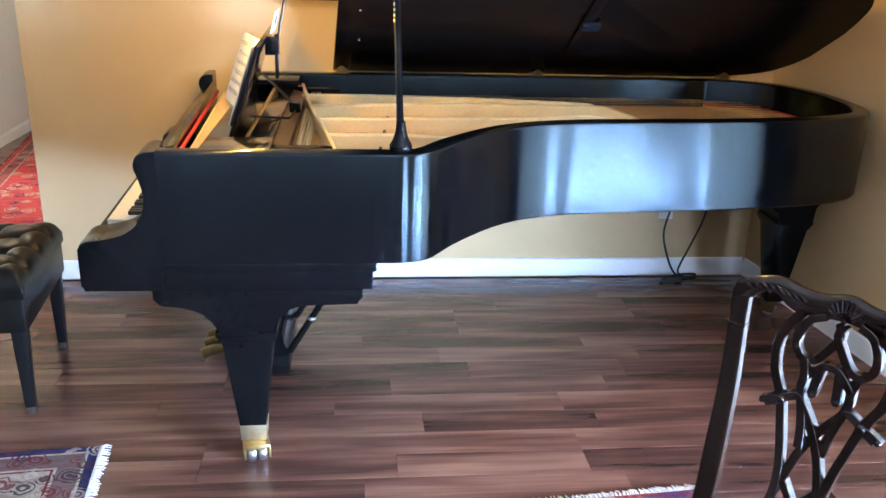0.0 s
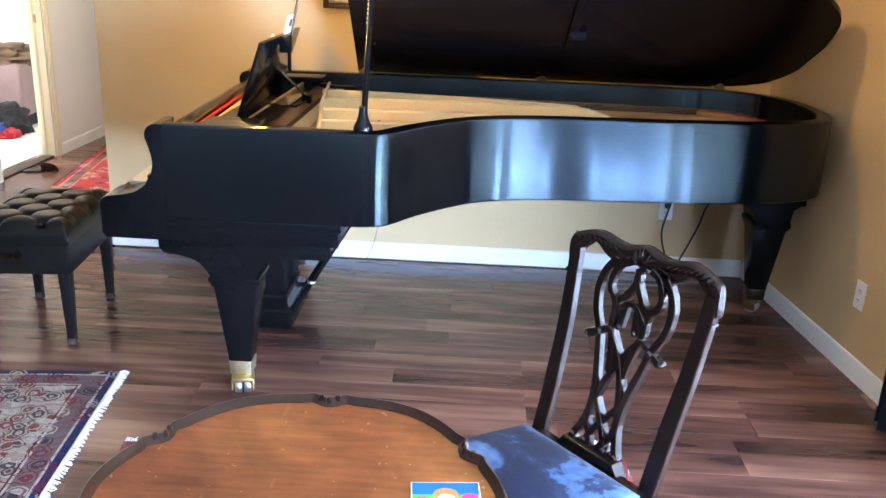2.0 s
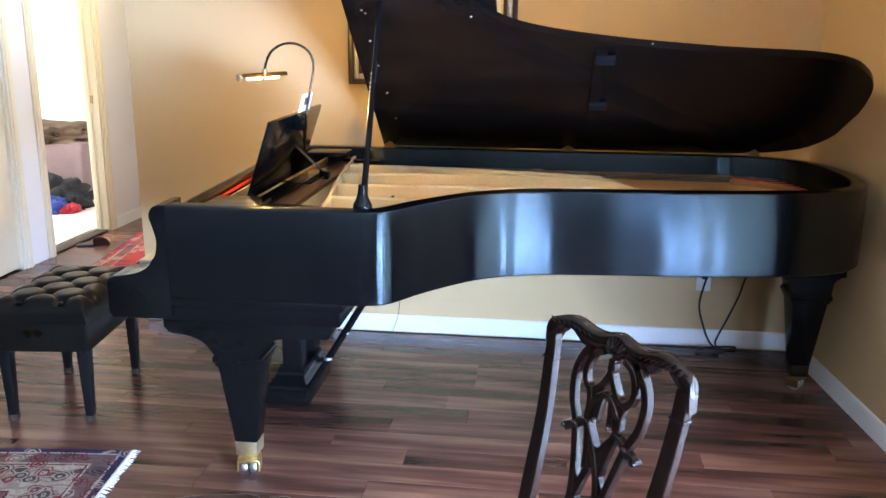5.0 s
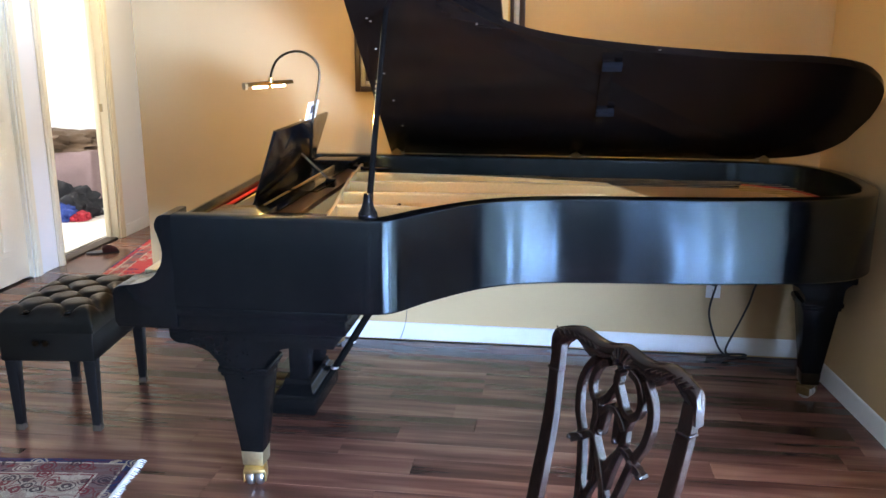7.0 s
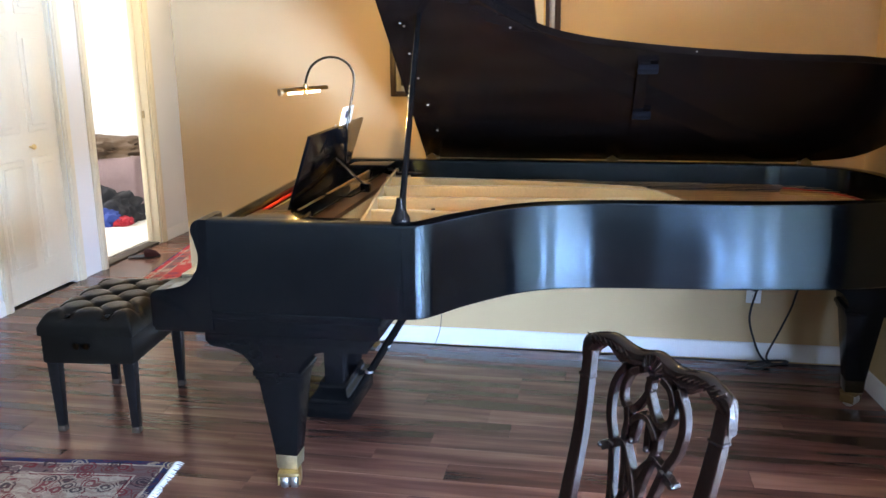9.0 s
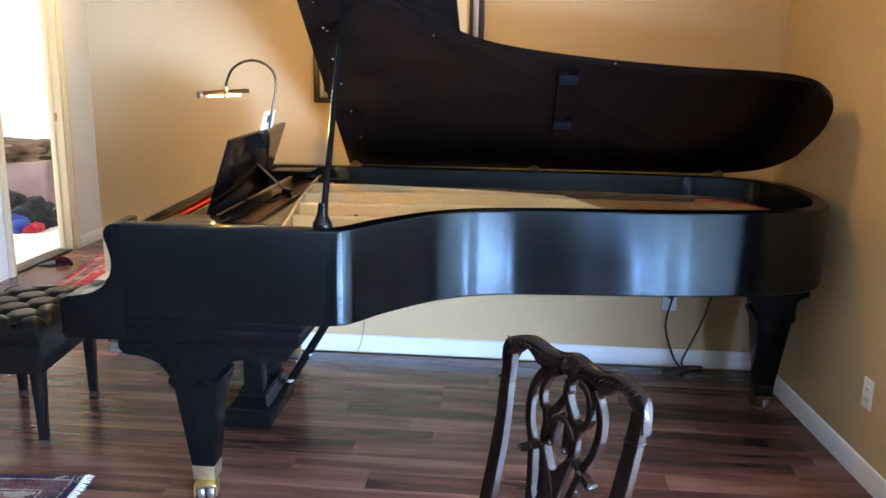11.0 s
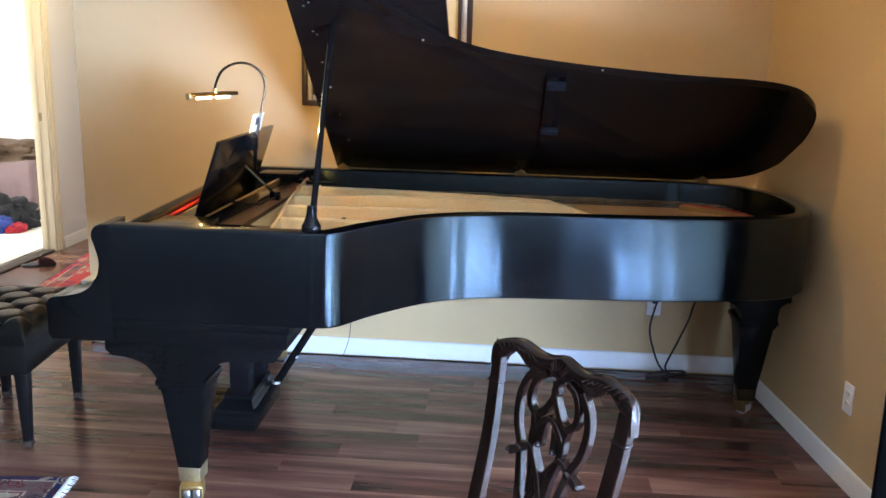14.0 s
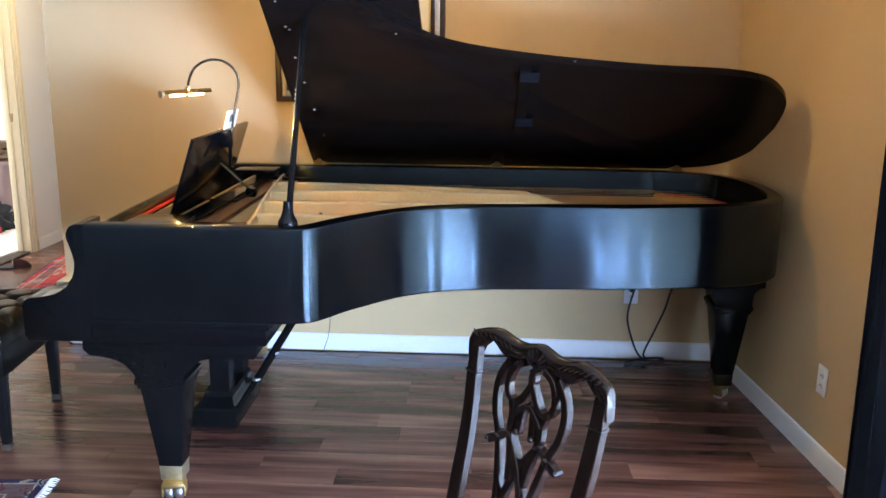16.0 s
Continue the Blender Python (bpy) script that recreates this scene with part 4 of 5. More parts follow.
def picture():
    p = thing("framed_picture", (1.062, 4.998, 1.285), "large picture in a dark wood and silver frame", "picture")
    w, h = 0.412, 1.02

    def ring(name, o, i, y0, y1, mat, r=0.003):
        for lo, hi in (((-w + o, 0 + o), (-w + i, h - o)), ((w - i, 0 + o), (w - o, h - o)), ((-w + i, o), (w - i, i)), ((-w + i, h - i), (w - i, h - o))):
            part(name, box((lo[0], y0, lo[1]), (hi[0], y1, hi[1]), r), mat, p)

    ring("outer_moulding", 0.0, 0.026, -0.034, 0.0, FRAME_DARK)
    ring("silver_moulding", 0.026, 0.052, -0.028, 0.0, FRAME_SILVER, 0.006)
    ring("inner_moulding", 0.052, 0.070, -0.032, 0.0, FRAME_DARK)
    ring("gilt_fillet", 0.070, 0.080, -0.022, 0.0, GILT)
    part("mat_board", box((-w + 0.08, -0.012, 0.08), (w - 0.08, -0.001, h - 0.08)), MAT_BOARD, p, "cream mat")
    part("print", box((-w + 0.20, -0.016, 0.20), (w - 0.20, -0.012, h - 0.20)), FRAME_DARK, p, "dark picture")


picture()


def outlet(m, label):
    o = new("wall_outlet")
    o.matrix_world = m
    tagged(o, label, "outlet", "wall outlets")
    part("cover_plate", box((-0.035, -0.006, -0.0575), (0.035, 0.0, 0.0575), 0.003), PLASTIC, o)
    for z in (-0.02, 0.02):
        s = part("socket_face", prism([(0.016 * math.cos(a), z + 0.013 * math.sin(a)) for a in (2 * math.pi * k / 16 for k in range(16))], "y", -0.0085, -0.005, 0.001), PLASTIC, o)
        for x in (-0.006, 0.006):
            # flat dark box painted as the shade inside a slot
            part("slot", box((x - 0.0012, -0.0092, z - 0.002), (x + 0.0012, -0.0084, z + 0.006)), SLOT, s)


outlet(pose(2.437, 4.9995, 0.348), "white duplex outlet on the wall under the piano")
outlet(EAST @ pose(2.9995, 3.885, 0.335, 0, 0, -90), "white duplex outlet on the side wall")

cord = spline([(2.47, 4.90, 0.672), (2.455, 4.93, 0.47), (2.437, 4.935, 0.37), (2.414, 4.935, 0.24), (2.44, 4.93, 0.13), (2.478, 4.92, 0.045), (2.53, 4.92, 0.010), (2.61, 4.955, 0.009), (2.59, 4.97, 0.011),
               (2.49, 4.93, 0.018), (2.42, 4.90, 0.010), (2.41, 4.865, 0.009), (2.46, 4.86, 0.009), (2.52, 4.90, 0.020), (2.505, 4.925, 0.05), (2.555, 4.935, 0.17), (2.60, 4.935, 0.29), (2.625, 4.93, 0.39), (2.68, 4.90, 0.50), (2.69, 4.88, 0.672)], 6)
tagged(link_mesh("extension_lead", tube(cord, 0.0052, 8), RUBBER), "black extension lead hanging under the piano, coiled on the floor", "lead")
plug = thing("power_plug", (2.437, 4.99, 0.372), "black plug in the wall outlet", "plug")
part("plug_body", box((-0.014, -0.030, -0.012), (0.014, -0.001, 0.012), 0.004), RUBBER, plug)
thin = spline([(0.99, 4.33, 0.62), (1.0, 4.40, 0.42), (0.96, 4.55, 0.22), (0.88, 4.70, 0.06), (0.80, 4.80, 0.012), (0.62, 4.86, 0.008)], 6)
tagged(link_mesh("thin_wire", tube(thin, 0.0014, 6), RUBBER), "thin black wire hanging behind the pedal lyre", "wire")


def piano_bench():
    bench = thing("piano_bench", (-0.343, 3.995, 0), "black tufted leather piano bench with tapered legs", "bench", turn=6.0)
    hx, hy = 0.195, 0.290
    part("frame", box((-hx + 0.006, -hy + 0.006, 0.305), (hx - 0.006, hy - 0.006, 0.43), 0.010), LEATHER, bench)
    b = bmesh.new()
    nx, ny, s = 56, 84, 0.165
    grid = []
    for i in range(nx + 1):
        row = []
        for j in range(ny + 1):
            u, v = -1 + 2 * i / nx, -1 + 2 * j / ny
            x, y = u * hx, v * hy
            a, c = (x + y) / s, (x - y) / s
            da, dc = abs(a - round(a)) * s / 1.414, abs(c - round(c)) * s / 1.414
            d = math.hypot(da, dc)
            edge = max(abs(u), abs(v))
            flat = max(0.0, 1 - max(abs(u), abs(v)) ** 10)
            z = 0.524 - 0.035 * max(abs(u) ** 9, abs(v) ** 12) - 0.030 * (1 - flat)
            z -= flat * (0.024 * math.exp(-(d / 0.022) ** 2) + 0.011 * math.exp(-min(da, dc) / 0.008))
            row.append(b.verts.new((x, y, z)))
        grid.append(row)
    for i in range(nx):
        for j in range(ny):
            b.faces.new((grid[i][j], grid[i + 1][j], grid[i + 1][j + 1], grid[i][j + 1]))
    rim = [grid[i][0] for i in range(nx)] + [grid[nx][j] for j in range(ny)] + [grid[i][ny] for i in range(nx, 0, -1)] + [grid[0][j] for j in range(ny, 0, -1)]
    low = [b.verts.new((v.co.x, v.co.y, 0.425)) for v in rim]
    for k in range(len(rim)):
        b.faces.new((rim[k - 1], rim[k], low[k], low[k - 1]))
    part("cushion", b, LEATHER, bench, "button tufted leather cushion", 60)
    for i in range(-4, 5):
        for j in range(-6, 7):
            if (i + j) % 2:
                continue
            x, y = i * s / 2, j * s / 2
            if abs(x) < hx - 0.03 and abs(y) < hy - 0.03:
                part("button", lathe([(0.011, 0.497), (0.010, 0.5015), (0.004, 0.5045), (0.001, 0.505)], 12, (x, y, 0)), LEATHER, bench)
    for sx in (-1, 1):
        for sy in (-1, 1):
            b = bmesh.new()
            bmesh.ops.create_cube(b, size=1)
            cx, cy = sx * 0.157, sy * 0.248
            for v in b.verts:
                h = 0.024 if v.co.z > 0 else 0.0155
                v.co = Vector((cx + h * (1 if v.co.x > 0 else -1), cy + h * (1 if v.co.y > 0 else -1), 0.31 if v.co.z > 0 else 0.022))
            bmesh.ops.bevel(b, geom=b.edges[:], offset=0.003, segments=2, profile=0.5, affect="EDGES")
            lg = part("leg", b, BENCH_WOOD, bench)
            part("leg_tip", box((cx - 0.0165, cy - 0.0165, 0.0), (cx + 0.0165, cy + 0.0165, 0.026), 0.002), TIP, lg, "worn brown leg tip")
    for x in (-0.035, 0.005):
        part("adjuster", lathe([(0.005, 0.0), (0.013, 0.002), (0.013, 0.008), (0.009, 0.012), (0.009, 0.016), (0.002, 0.017)], 14, (x, -hy - 0.011, 0.385), axis="y"), DARK_BRASS, bench, "small dark metal adjuster")


piano_bench()


# ---- rugs ----
def rug(name, corner, turn, w, h, mat, label, fringed, group="rugs"):
    """corner: the rug's south-west corner; it runs w along its x and h along its y."""
    r = thing(name, (*corner, 0.0), label, "rug", group, turn)
    b = bmesh.new()
    nx, ny = 24, 24
    rr = random.Random(len(label))
    g = [[b.verts.new((w * i / nx, h * j / ny, 0.0075 + 0.0012 * math.sin(i * 0.9 + j * 0.37))) for j in range(ny + 1)] for i in range(nx + 1)]
    for i in range(nx):
        for j in range(ny):
            b.faces.new((g[i][j], g[i + 1][j], g[i + 1][j + 1], g[i][j + 1]))
    edge = [g[i][0] for i in range(nx)] + [g[nx][j] for j in range(ny)] + [g[i][ny] for i in range(nx, 0, -1)] + [g[0][j] for j in range(ny, 0, -1)]
    low = [b.verts.new((v.co.x, v.co.y, 0.0005)) for v in edge]
    for k in range(len(edge)):
        b.faces.new((edge[k - 1], edge[k], low[k], low[k - 1]))
    part("woven_field", b, mat, r)
    for side in fringed:
        f = bmesh.new()
        length = w if side in "NS" else h
        n = int(length / 0.006)
        for k in range(n):
            s = length * (k + 0.5) / n
            out, bend = 0.022 + 0.014 * rr.random(), 0.018 * (rr.random() - 0.5)
            pts = [(s, 0.0, 0.006), (s + bend * 0.4, out * 0.5, 0.007 + 0.003 * rr.random()), (s + bend, out, 0.0025)]
            if side == "N":
                pts = [(x, h + y, z) for x, y, z in pts]
            elif side == "E":
                pts = [(w + y, x, z) for x, y, z in pts]
            elif side == "W":
                pts = [(-y, x, z) for x, y, z in pts]
            else:
                pts = [(x, -y, z) for x, y, z in pts]
            tube(pts, [0.0022, 0.0020, 0.0012], 4, f)
        tagged(part("fringe", f, FRINGE, r, "white cotton fringe"), kind="stuff")
    return r


def rug_corner(x, y, turn, dx, dy):
    a = radians(turn)
    return (x + dx * math.cos(a) - dy * math.sin(a), y + dx * math.sin(a) + dy * math.cos(a))


NAVY, CREAM, ROSE, WINE, DUST, SAND = (0.018, 0.028, 0.09), (0.42, 0.36, 0.28), (0.24, 0.07, 0.06), (0.15, 0.016, 0.024), (0.15, 0.10, 0.095), (0.28, 0.21, 0.16)
W1 = rug_weave("pale_persian_pile", 1.5, 2.3, [(0.028, NAVY), (0.036, CREAM), (0.105, DUST), (0.113, CREAM), (0.121, WINE), (0.29, (0.34, 0.28, 0.22)), (0.30, CREAM), (0.31, WINE), (0.36, DUST)], SAND, ((0.16, 0.016, 0.025), (0.03, 0.02, 0.03), CREAM, (0.13, 0.03, 0.03)), 17)
rug("persian_rug", rug_corner(0.125, 3.535, 6.0, -1.5, -2.3), 6.0, 1.5, 2.3, W1, "cream and rose Persian rug with navy edge and white fringe", "E")
W2 = rug_weave("red_table_rug_pile", 1.62, 2.3, [(0.055, WINE), (0.065, CREAM), (0.15, DUST), (0.16, NAVY), (0.26, WINE)], WINE, (CREAM, NAVY, ROSE, DUST), 16)
rug("table_rug", rug_corner(1.945, 3.21, 5.4, -1.62, -2.3), 5.4, 1.62, 2.3, W2, "wine red patterned rug with white fringe under the table", "N")
W3 = rug_weave("red_runner_pile", 0.68, 3.0, [(0.012, NAVY), (0.045, (0.42, 0.04, 0.05)), (0.055, CREAM), (0.12, DUST), (0.13, CREAM)], (0.42, 0.05, 0.055), (CREAM, (0.42, 0.06, 0.06), NAVY, (0.5, 0.12, 0.1)), 13)
rug("hall_runner", (-1.25, 5.28), 8.5, 0.68, 3.0, W3, "long red patterned runner on the hall floor", "S")


# ---- tea table, postcard ----
def tea_table():
    tab = thing("tea_table", (1.17, 1.765, 0), "walnut tea table with a dark scalloped piecrust rim", "table")
    n = 240

    def radius(a):
        k = (a - radians(30)) / radians(60)
        d = abs(k - round(k)) * radians(60)
        return 0.309 + 0.006 * math.cos(6 * (a - radians(30)) + math.pi) - 0.011 * math.exp(-(d / 0.045) ** 2) + 0.005 * math.exp(-((d - 0.105) / 0.035) ** 2)

    outline = [Vector((radius(2 * math.pi * k / n) * math.cos(2 * math.pi * k / n), radius(2 * math.pi * k / n) * math.sin(2 * math.pi * k / n), 0)) for k in range(n)]
    part("tabletop", prism([(p.x * 0.97, p.y * 0.97) for p in outline], "z", 0.728, 0.747), TABLE_TOP, tab, "worn reddish walnut top")
    prof = [(0.0, 0.722), (-0.002, 0.735), (-0.002, 0.752), (0.001, 0.759), (0.004, 0.760), (0.007, 0.757), (0.009, 0.753), (0.012, 0.751), (0.015, 0.748), (0.015, 0.722)]
    part("piecrust_rim", sweep(outline, prof, True), TABLE_RIM, tab, "dark moulded piecrust rim")
    for k in range(6):
        a = radians(30 + 60 * k)
        b = bmesh.new()
        for da, rr in ((-0.05, 0.0055), (0.0, 0.0045), (0.05, 0.0055)):
            r = radius(a + da) - 0.006
            lathe([(0.001, 0.7635), (rr * 0.7, 0.7628), (rr, 0.758), (rr, 0.745), (0.001, 0.744)], 12, (r * math.cos(a + da), r * math.sin(a + da), 0), b)
        part("carved_scroll", b, TABLE_RIM, tab, "small carved scroll on the rim")
    part("pedestal", lathe([(0.075, 0.726), (0.07, 0.70), (0.03, 0.68), (0.028, 0.60), (0.04, 0.52), (0.055, 0.42), (0.05, 0.34), (0.03, 0.28), (0.05, 0.24), (0.05, 0.18), (0.02, 0.16)], 24), TABLE_RIM, tab)
    for k in range(3):
        a = radians(-90 + 120 * k)
        d = Vector((math.cos(a), math.sin(a), 0))
        pts = spline([d * 0.03 + Vector((0, 0, 0.22)), d * 0.12 + Vector((0, 0, 0.20)), d * 0.20 + Vector((0, 0, 0.10)), d * 0.27 + Vector((0, 0, 0.032)), d * 0.30 + Vector((0, 0, 0.030))], 5)
        part("foot", tube(pts, [0.026 - 0.0005 * i for i in range(len(pts))], 10), TABLE_RIM, tab)


tea_table()


def postcard():
    c = tagged(link_mesh("postcard", box((-0.053, -0.037, 0), (0.053, 0.037, 0.0012), 0.0003), PAPER), "small colourful picture card lying on the tea table", "postcard")
    c.matrix_world = pose(1.392, 1.788, 0.7495, 0, 0, 5)
    flat = {"sky": (0.02, 0.16, 0.62), "pale": (0.80, 0.74, 0.66), "orange": (0.72, 0.22, 0.06), "pink": (0.72, 0.06, 0.22), "green": (0.16, 0.42, 0.10)}
    mats = {k: surface("card_" + k, v, 0.6, vary=0.05, relief=0, spec=0.08) for k, v in flat.items()}
    part("printed_sky", box((-0.051, 0.004, 0.0012), (0.051, 0.035, 0.0016)), mats["sky"], c)
    part("printed_ground", box((-0.051, -0.035, 0.0012), (0.051, 0.004, 0.0016)), mats["green"], c)
    for x, y, r, k, z in ((0.0, 0.004, 0.019, "orange", 0.0017), (0.0, -0.006, 0.013, "pale", 0.0020), (-0.036, -0.012, 0.011, "pink", 0.0019), (-0.02, -0.024, 0.009, "pale", 0.0023), (0.015, -0.018, 0.010, "pink", 0.0023), (0.036, -0.004, 0.013, "pink", 0.0019), (0.038, -0.025, 0.010, "pink", 0.0021)):
        part("printed_patch", prism([(x + r * math.cos(a), y + r * 0.85 * math.sin(a)) for a in (2 * math.pi * i / 18 for i in range(18))], "z", 0.0012, z), mats[k], c)


postcard()


# ---- carved dining chair ----
def dining_chair():
    ch = thing("dining_chair", (1.726, 2.381, 0), "dark carved mahogany dining chair with patchy blue velvet seat", "chair", turn=-50.5)

    def back_y(z):
        return 0.041 + 0.220 * (z - 0.72) - 0.26 * (z - 0.72) ** 2

    def bar(pts, widths, front, rear, bm):
        """A flat ribbon in the chair's back, rounded on its front edges."""
        rings = []
        for i, p in enumerate(pts):
            d = (pts[min(i + 1, len(pts) - 1)] - pts[max(i - 1, 0)]).normalized()
            s = Vector((d.z, 0, -d.x)).normalized()
            w = widths[i] if isinstance(widths, list) else widths
            rings.append([bm.verts.new(p + s * q * w + Vector((0, y, 0))) for q, y in ((-1, front + 0.0015), (-0.85, front), (0.85, front), (1, front + 0.0015), (1, rear), (-1, rear))])
        for r0, r1 in zip(rings, rings[1:]):
            for k in range(6):
                bm.faces.new((r0[k - 1], r0[k], r1[k], r1[k - 1]))
        bm.faces.new(rings[0]), bm.faces.new(rings[-1])

    for sx in (-1, 1):
        pts = spline([(sx * 0.160, 0.040, 0.0), (sx * 0.166, -0.005, 0.18), (sx * 0.162, -0.040, 0.38), (sx * 0.165, back_y(0.55), 0.55), (sx * 0.175, back_y(0.72), 0.72), (sx * 0.184, back_y(0.84), 0.84), (sx * 0.187, back_y(0.91), 0.905)], 6)
        b = bmesh.new()
        bar(pts, [0.0195 - 0.004 * max(0.0, (p.z - 0.6) / 0.3) for p in pts], -0.009, 0.010, b)
        part("back_post", b, MAHOGANY, ch, smooth=24)
        part("post_collar", box((sx * 0.185 - 0.0185, back_y(0.85) - 0.0115, 0.846), (sx * 0.185 + 0.0185, back_y(0.85) + 0.0125, 0.853), 0.002), MAHOGANY, ch)
    # crest rail: serpentine top with a shell in the middle, arched below beside the posts
    b = bmesh.new()
    n = 84
    rings = []
    for k in range(n + 1):
        x = -0.205 + 0.410 * k / n
        u = abs(x) / 0.205
        top = 0.944 + 0.013 * math.exp(-(x / 0.035) ** 2) + 0.014 * math.exp(-((u - 0.62) / 0.20) ** 2) - 0.010 * max(0.0, (u - 0.80) / 0.20) ** 1.5
        low = 0.899 + 0.030 * math.exp(-((u - 0.66) / 0.14) ** 2) + 0.008 * math.exp(-(x / 0.05) ** 2)
        if u > 0.84:
            low -= 0.034 * min(1.0, (u - 0.84) / 0.10)
        if u > 0.96:
            top -= 0.010 * ((u - 0.96) / 0.04) ** 2
        y = back_y(0.93) + 0.016 * (1 - u * u)
        t = 0.0145 * (1 - 0.25 * u ** 6)
        rings.append([b.verts.new((x, y + dy * t, z)) for dy, z in ((-0.95, low + 0.003), (-1.12, low + 0.4 * (top - low)), (-1.0, top - 0.009), (-0.62, top - 0.002), (0, top), (0.62, top - 0.002), (1, top - 0.008), (1, low + 0.003), (0.6, low), (-0.6, low))])
    for r0, r1 in zip(rings, rings[1:]):
        for k in range(10):
            b.faces.new((r0[k - 1], r0[k], r1[k], r1[k - 1]))
    b.faces.new(rings[0]), b.faces.new(rings[-1])
    part("crest_rail", b, MAHOGANY, ch, "serpentine carved crest rail", 50)
    face = back_y(0.93) + 0.016 - 0.0165
    b = bmesh.new()
    for k in range(9):
        a = radians(-80 + 20 * k)
        pts = [(0.004 * math.sin(a), face + 0.002, 0.912), (0.016 * math.sin(a), face - 0.004, 0.916 + 0.014 * math.cos(a)), (0.030 * math.sin(a), face + 0.001, 0.918 + 0.034 * math.cos(a))]
        tube(pts, [0.0020, 0.0045, 0.0030], 8, b)
    lathe([(0.001, -0.007), (0.005, -0.006), (0.007, -0.001), (0.007, 0.003)], 12, (0, face, 0.914), b, axis="y")
    tagged(part("crest_shell", b, MAHOGANY, ch, "carved shell on the crest"), kind="stuff")
    for sx in (-1, 1):
        b = bmesh.new()
        for k in range(8):
            x = sx * (0.060 + 0.015 * k)
            u = abs(x) / 0.205
            y = back_y(0.93) + 0.016 * (1 - u * u) - 0.0155
            z = 0.927 + 0.010 * math.exp(-((u - 0.62) / 0.20) ** 2)
            tube([(x, y + 0.002, z - 0.010), (x + sx * 0.010, y - 0.002, z + 0.001), (x + sx * 0.026, y + 0.001, z + 0.012)], [0.0012, 0.0034, 0.0012], 6, b)
        tagged(part("leaf_carving", b, MAHOGANY, ch, "carved acanthus leaf"), kind="stuff")
    # pierced splat: two leaning ovals above, an arch between, ribbons crossing at the waist, scrolled foot
    ribbons = [([(0.072, 0.906), (0.094, 0.872), (0.102, 0.835), (0.096, 0.790), (0.080, 0.757), (0.070, 0.730)], 0.0075),
               ([(0.070, 0.738), (0.085, 0.735), (0.100, 0.727)], 0.0085),
               ([(0.072, 0.738), (0.060, 0.690), (0.049, 0.645), (0.042, 0.600), (0.043, 0.560), (0.054, 0.525), (0.062, 0.505), (0.054, 0.492)], 0.0070),
               ([(0.030, 0.912), (0.055, 0.898), (0.069, 0.868), (0.068, 0.842), (0.052, 0.826), (0.032, 0.830), (0.012, 0.856), (-0.002, 0.884), (0.004, 0.906)], 0.0065),
               ([(0.050, 0.828), (0.042, 0.800), (0.042, 0.770), (0.032, 0.735), (0.024, 0.700), (0.020, 0.668)], 0.0070),
               ([(0.040, 0.795), (0.026, 0.812), (0.008, 0.826), (-0.008, 0.826)], 0.0060),
               ([(0.017, 0.818), (0.020, 0.790), (0.022, 0.768)], 0.0075),
               ([(0.074, 0.742), (0.045, 0.756), (0.028, 0.738), (0.006, 0.706), (-0.016, 0.662), (-0.030, 0.615), (-0.040, 0.572), (-0.038, 0.545), (-0.022, 0.520), (-0.012, 0.496)], 0.0068),
               ([(-0.030, 0.600), (-0.012, 0.575), (0.006, 0.548), (0.022, 0.520), (0.026, 0.498)], 0.0062)]
    b = bmesh.new()
    for i, (rib, w) in enumerate(ribbons):
        for sx in (-1, 1):
            t = bmesh.new()
            over = 0.0012 * ((2 * i + (sx > 0)) % 3)
            bar(spline([(sx * x, back_y(z) + 0.004, z) for x, z in rib], 7), w * 1.18, -0.009 - over, 0.006 + over, t)
            bmesh.ops.recalc_face_normals(t, faces=t.faces)
            join(b, t)
    for x, z, r in ((0.104, 0.728, 0.0085), (0.072, 0.740, 0.0125), (0.064, 0.503, 0.012), (0.022, 0.768, 0.009), (0.030, 0.505, 0.011)):
        for sx in (-1, 1):
            lathe([(0.001, -0.014), (r * 0.5, -0.0135), (r * 0.8, -0.008), (r * 0.8, 0.008), (0.001, 0.010)], 12, (sx * x, back_y(z) + 0.004, z), b, axis="y")
    part("splat", b, MAHOGANY, ch, "pierced ribbon splat", 24)
    part("shoe", prism([(-0.10, 0.460), (0.10, 0.460), (0.085, 0.480), (0.075, 0.500), (-0.075, 0.500), (-0.085, 0.480)], "y", -0.042, -0.010, 0.003), MAHOGANY, ch)
    # seat frame and cushion
    part("rear_rail", box((-0.16, -0.050, 0.400), (0.16, -0.022, 0.475), 0.003), MAHOGANY, ch)
    part("front_rail", box((-0.235, -0.445, 0.400), (0.235, -0.420, 0.470), 0.003), MAHOGANY, ch)
    for sx in (-1, 1):
        part("side_rail", prism([(sx * 0.160, -0.045), (sx * 0.185, -0.045), (sx * 0.255, -0.42), (sx * 0.230, -0.42)], "z", 0.400, 0.470), MAHOGANY, ch)
        part("front_leg", box((sx * 0.232 - 0.021, -0.450, 0.0), (sx * 0.232 + 0.021, -0.408, 0.47), 0.003), MAHOGANY, ch)
    b = bmesh.new()
    nu, nv = 36, 36
    grid = []
    for i in range(nu + 1):
        row = []
        for j in range(nv + 1):
            u, v = -1 + 2 * i / nu, j / nv
            half = 0.183 + 0.072 * v
            r = max(abs(u), abs(2 * v - 1))
            x = u * half * (1 - 0.018 * (2 * v - 1) ** 8)
            y = -0.052 - 0.390 * v - 0.010 * (1 - u * u) * (2 * v - 1) * (1 if v > 0.5 else 0)
            z = 0.466 + 0.052 * (1 - r ** 6) ** 0.5 * (0.75 + 0.25 * (1 - u * u) * (1 - (2 * v - 1) ** 2))
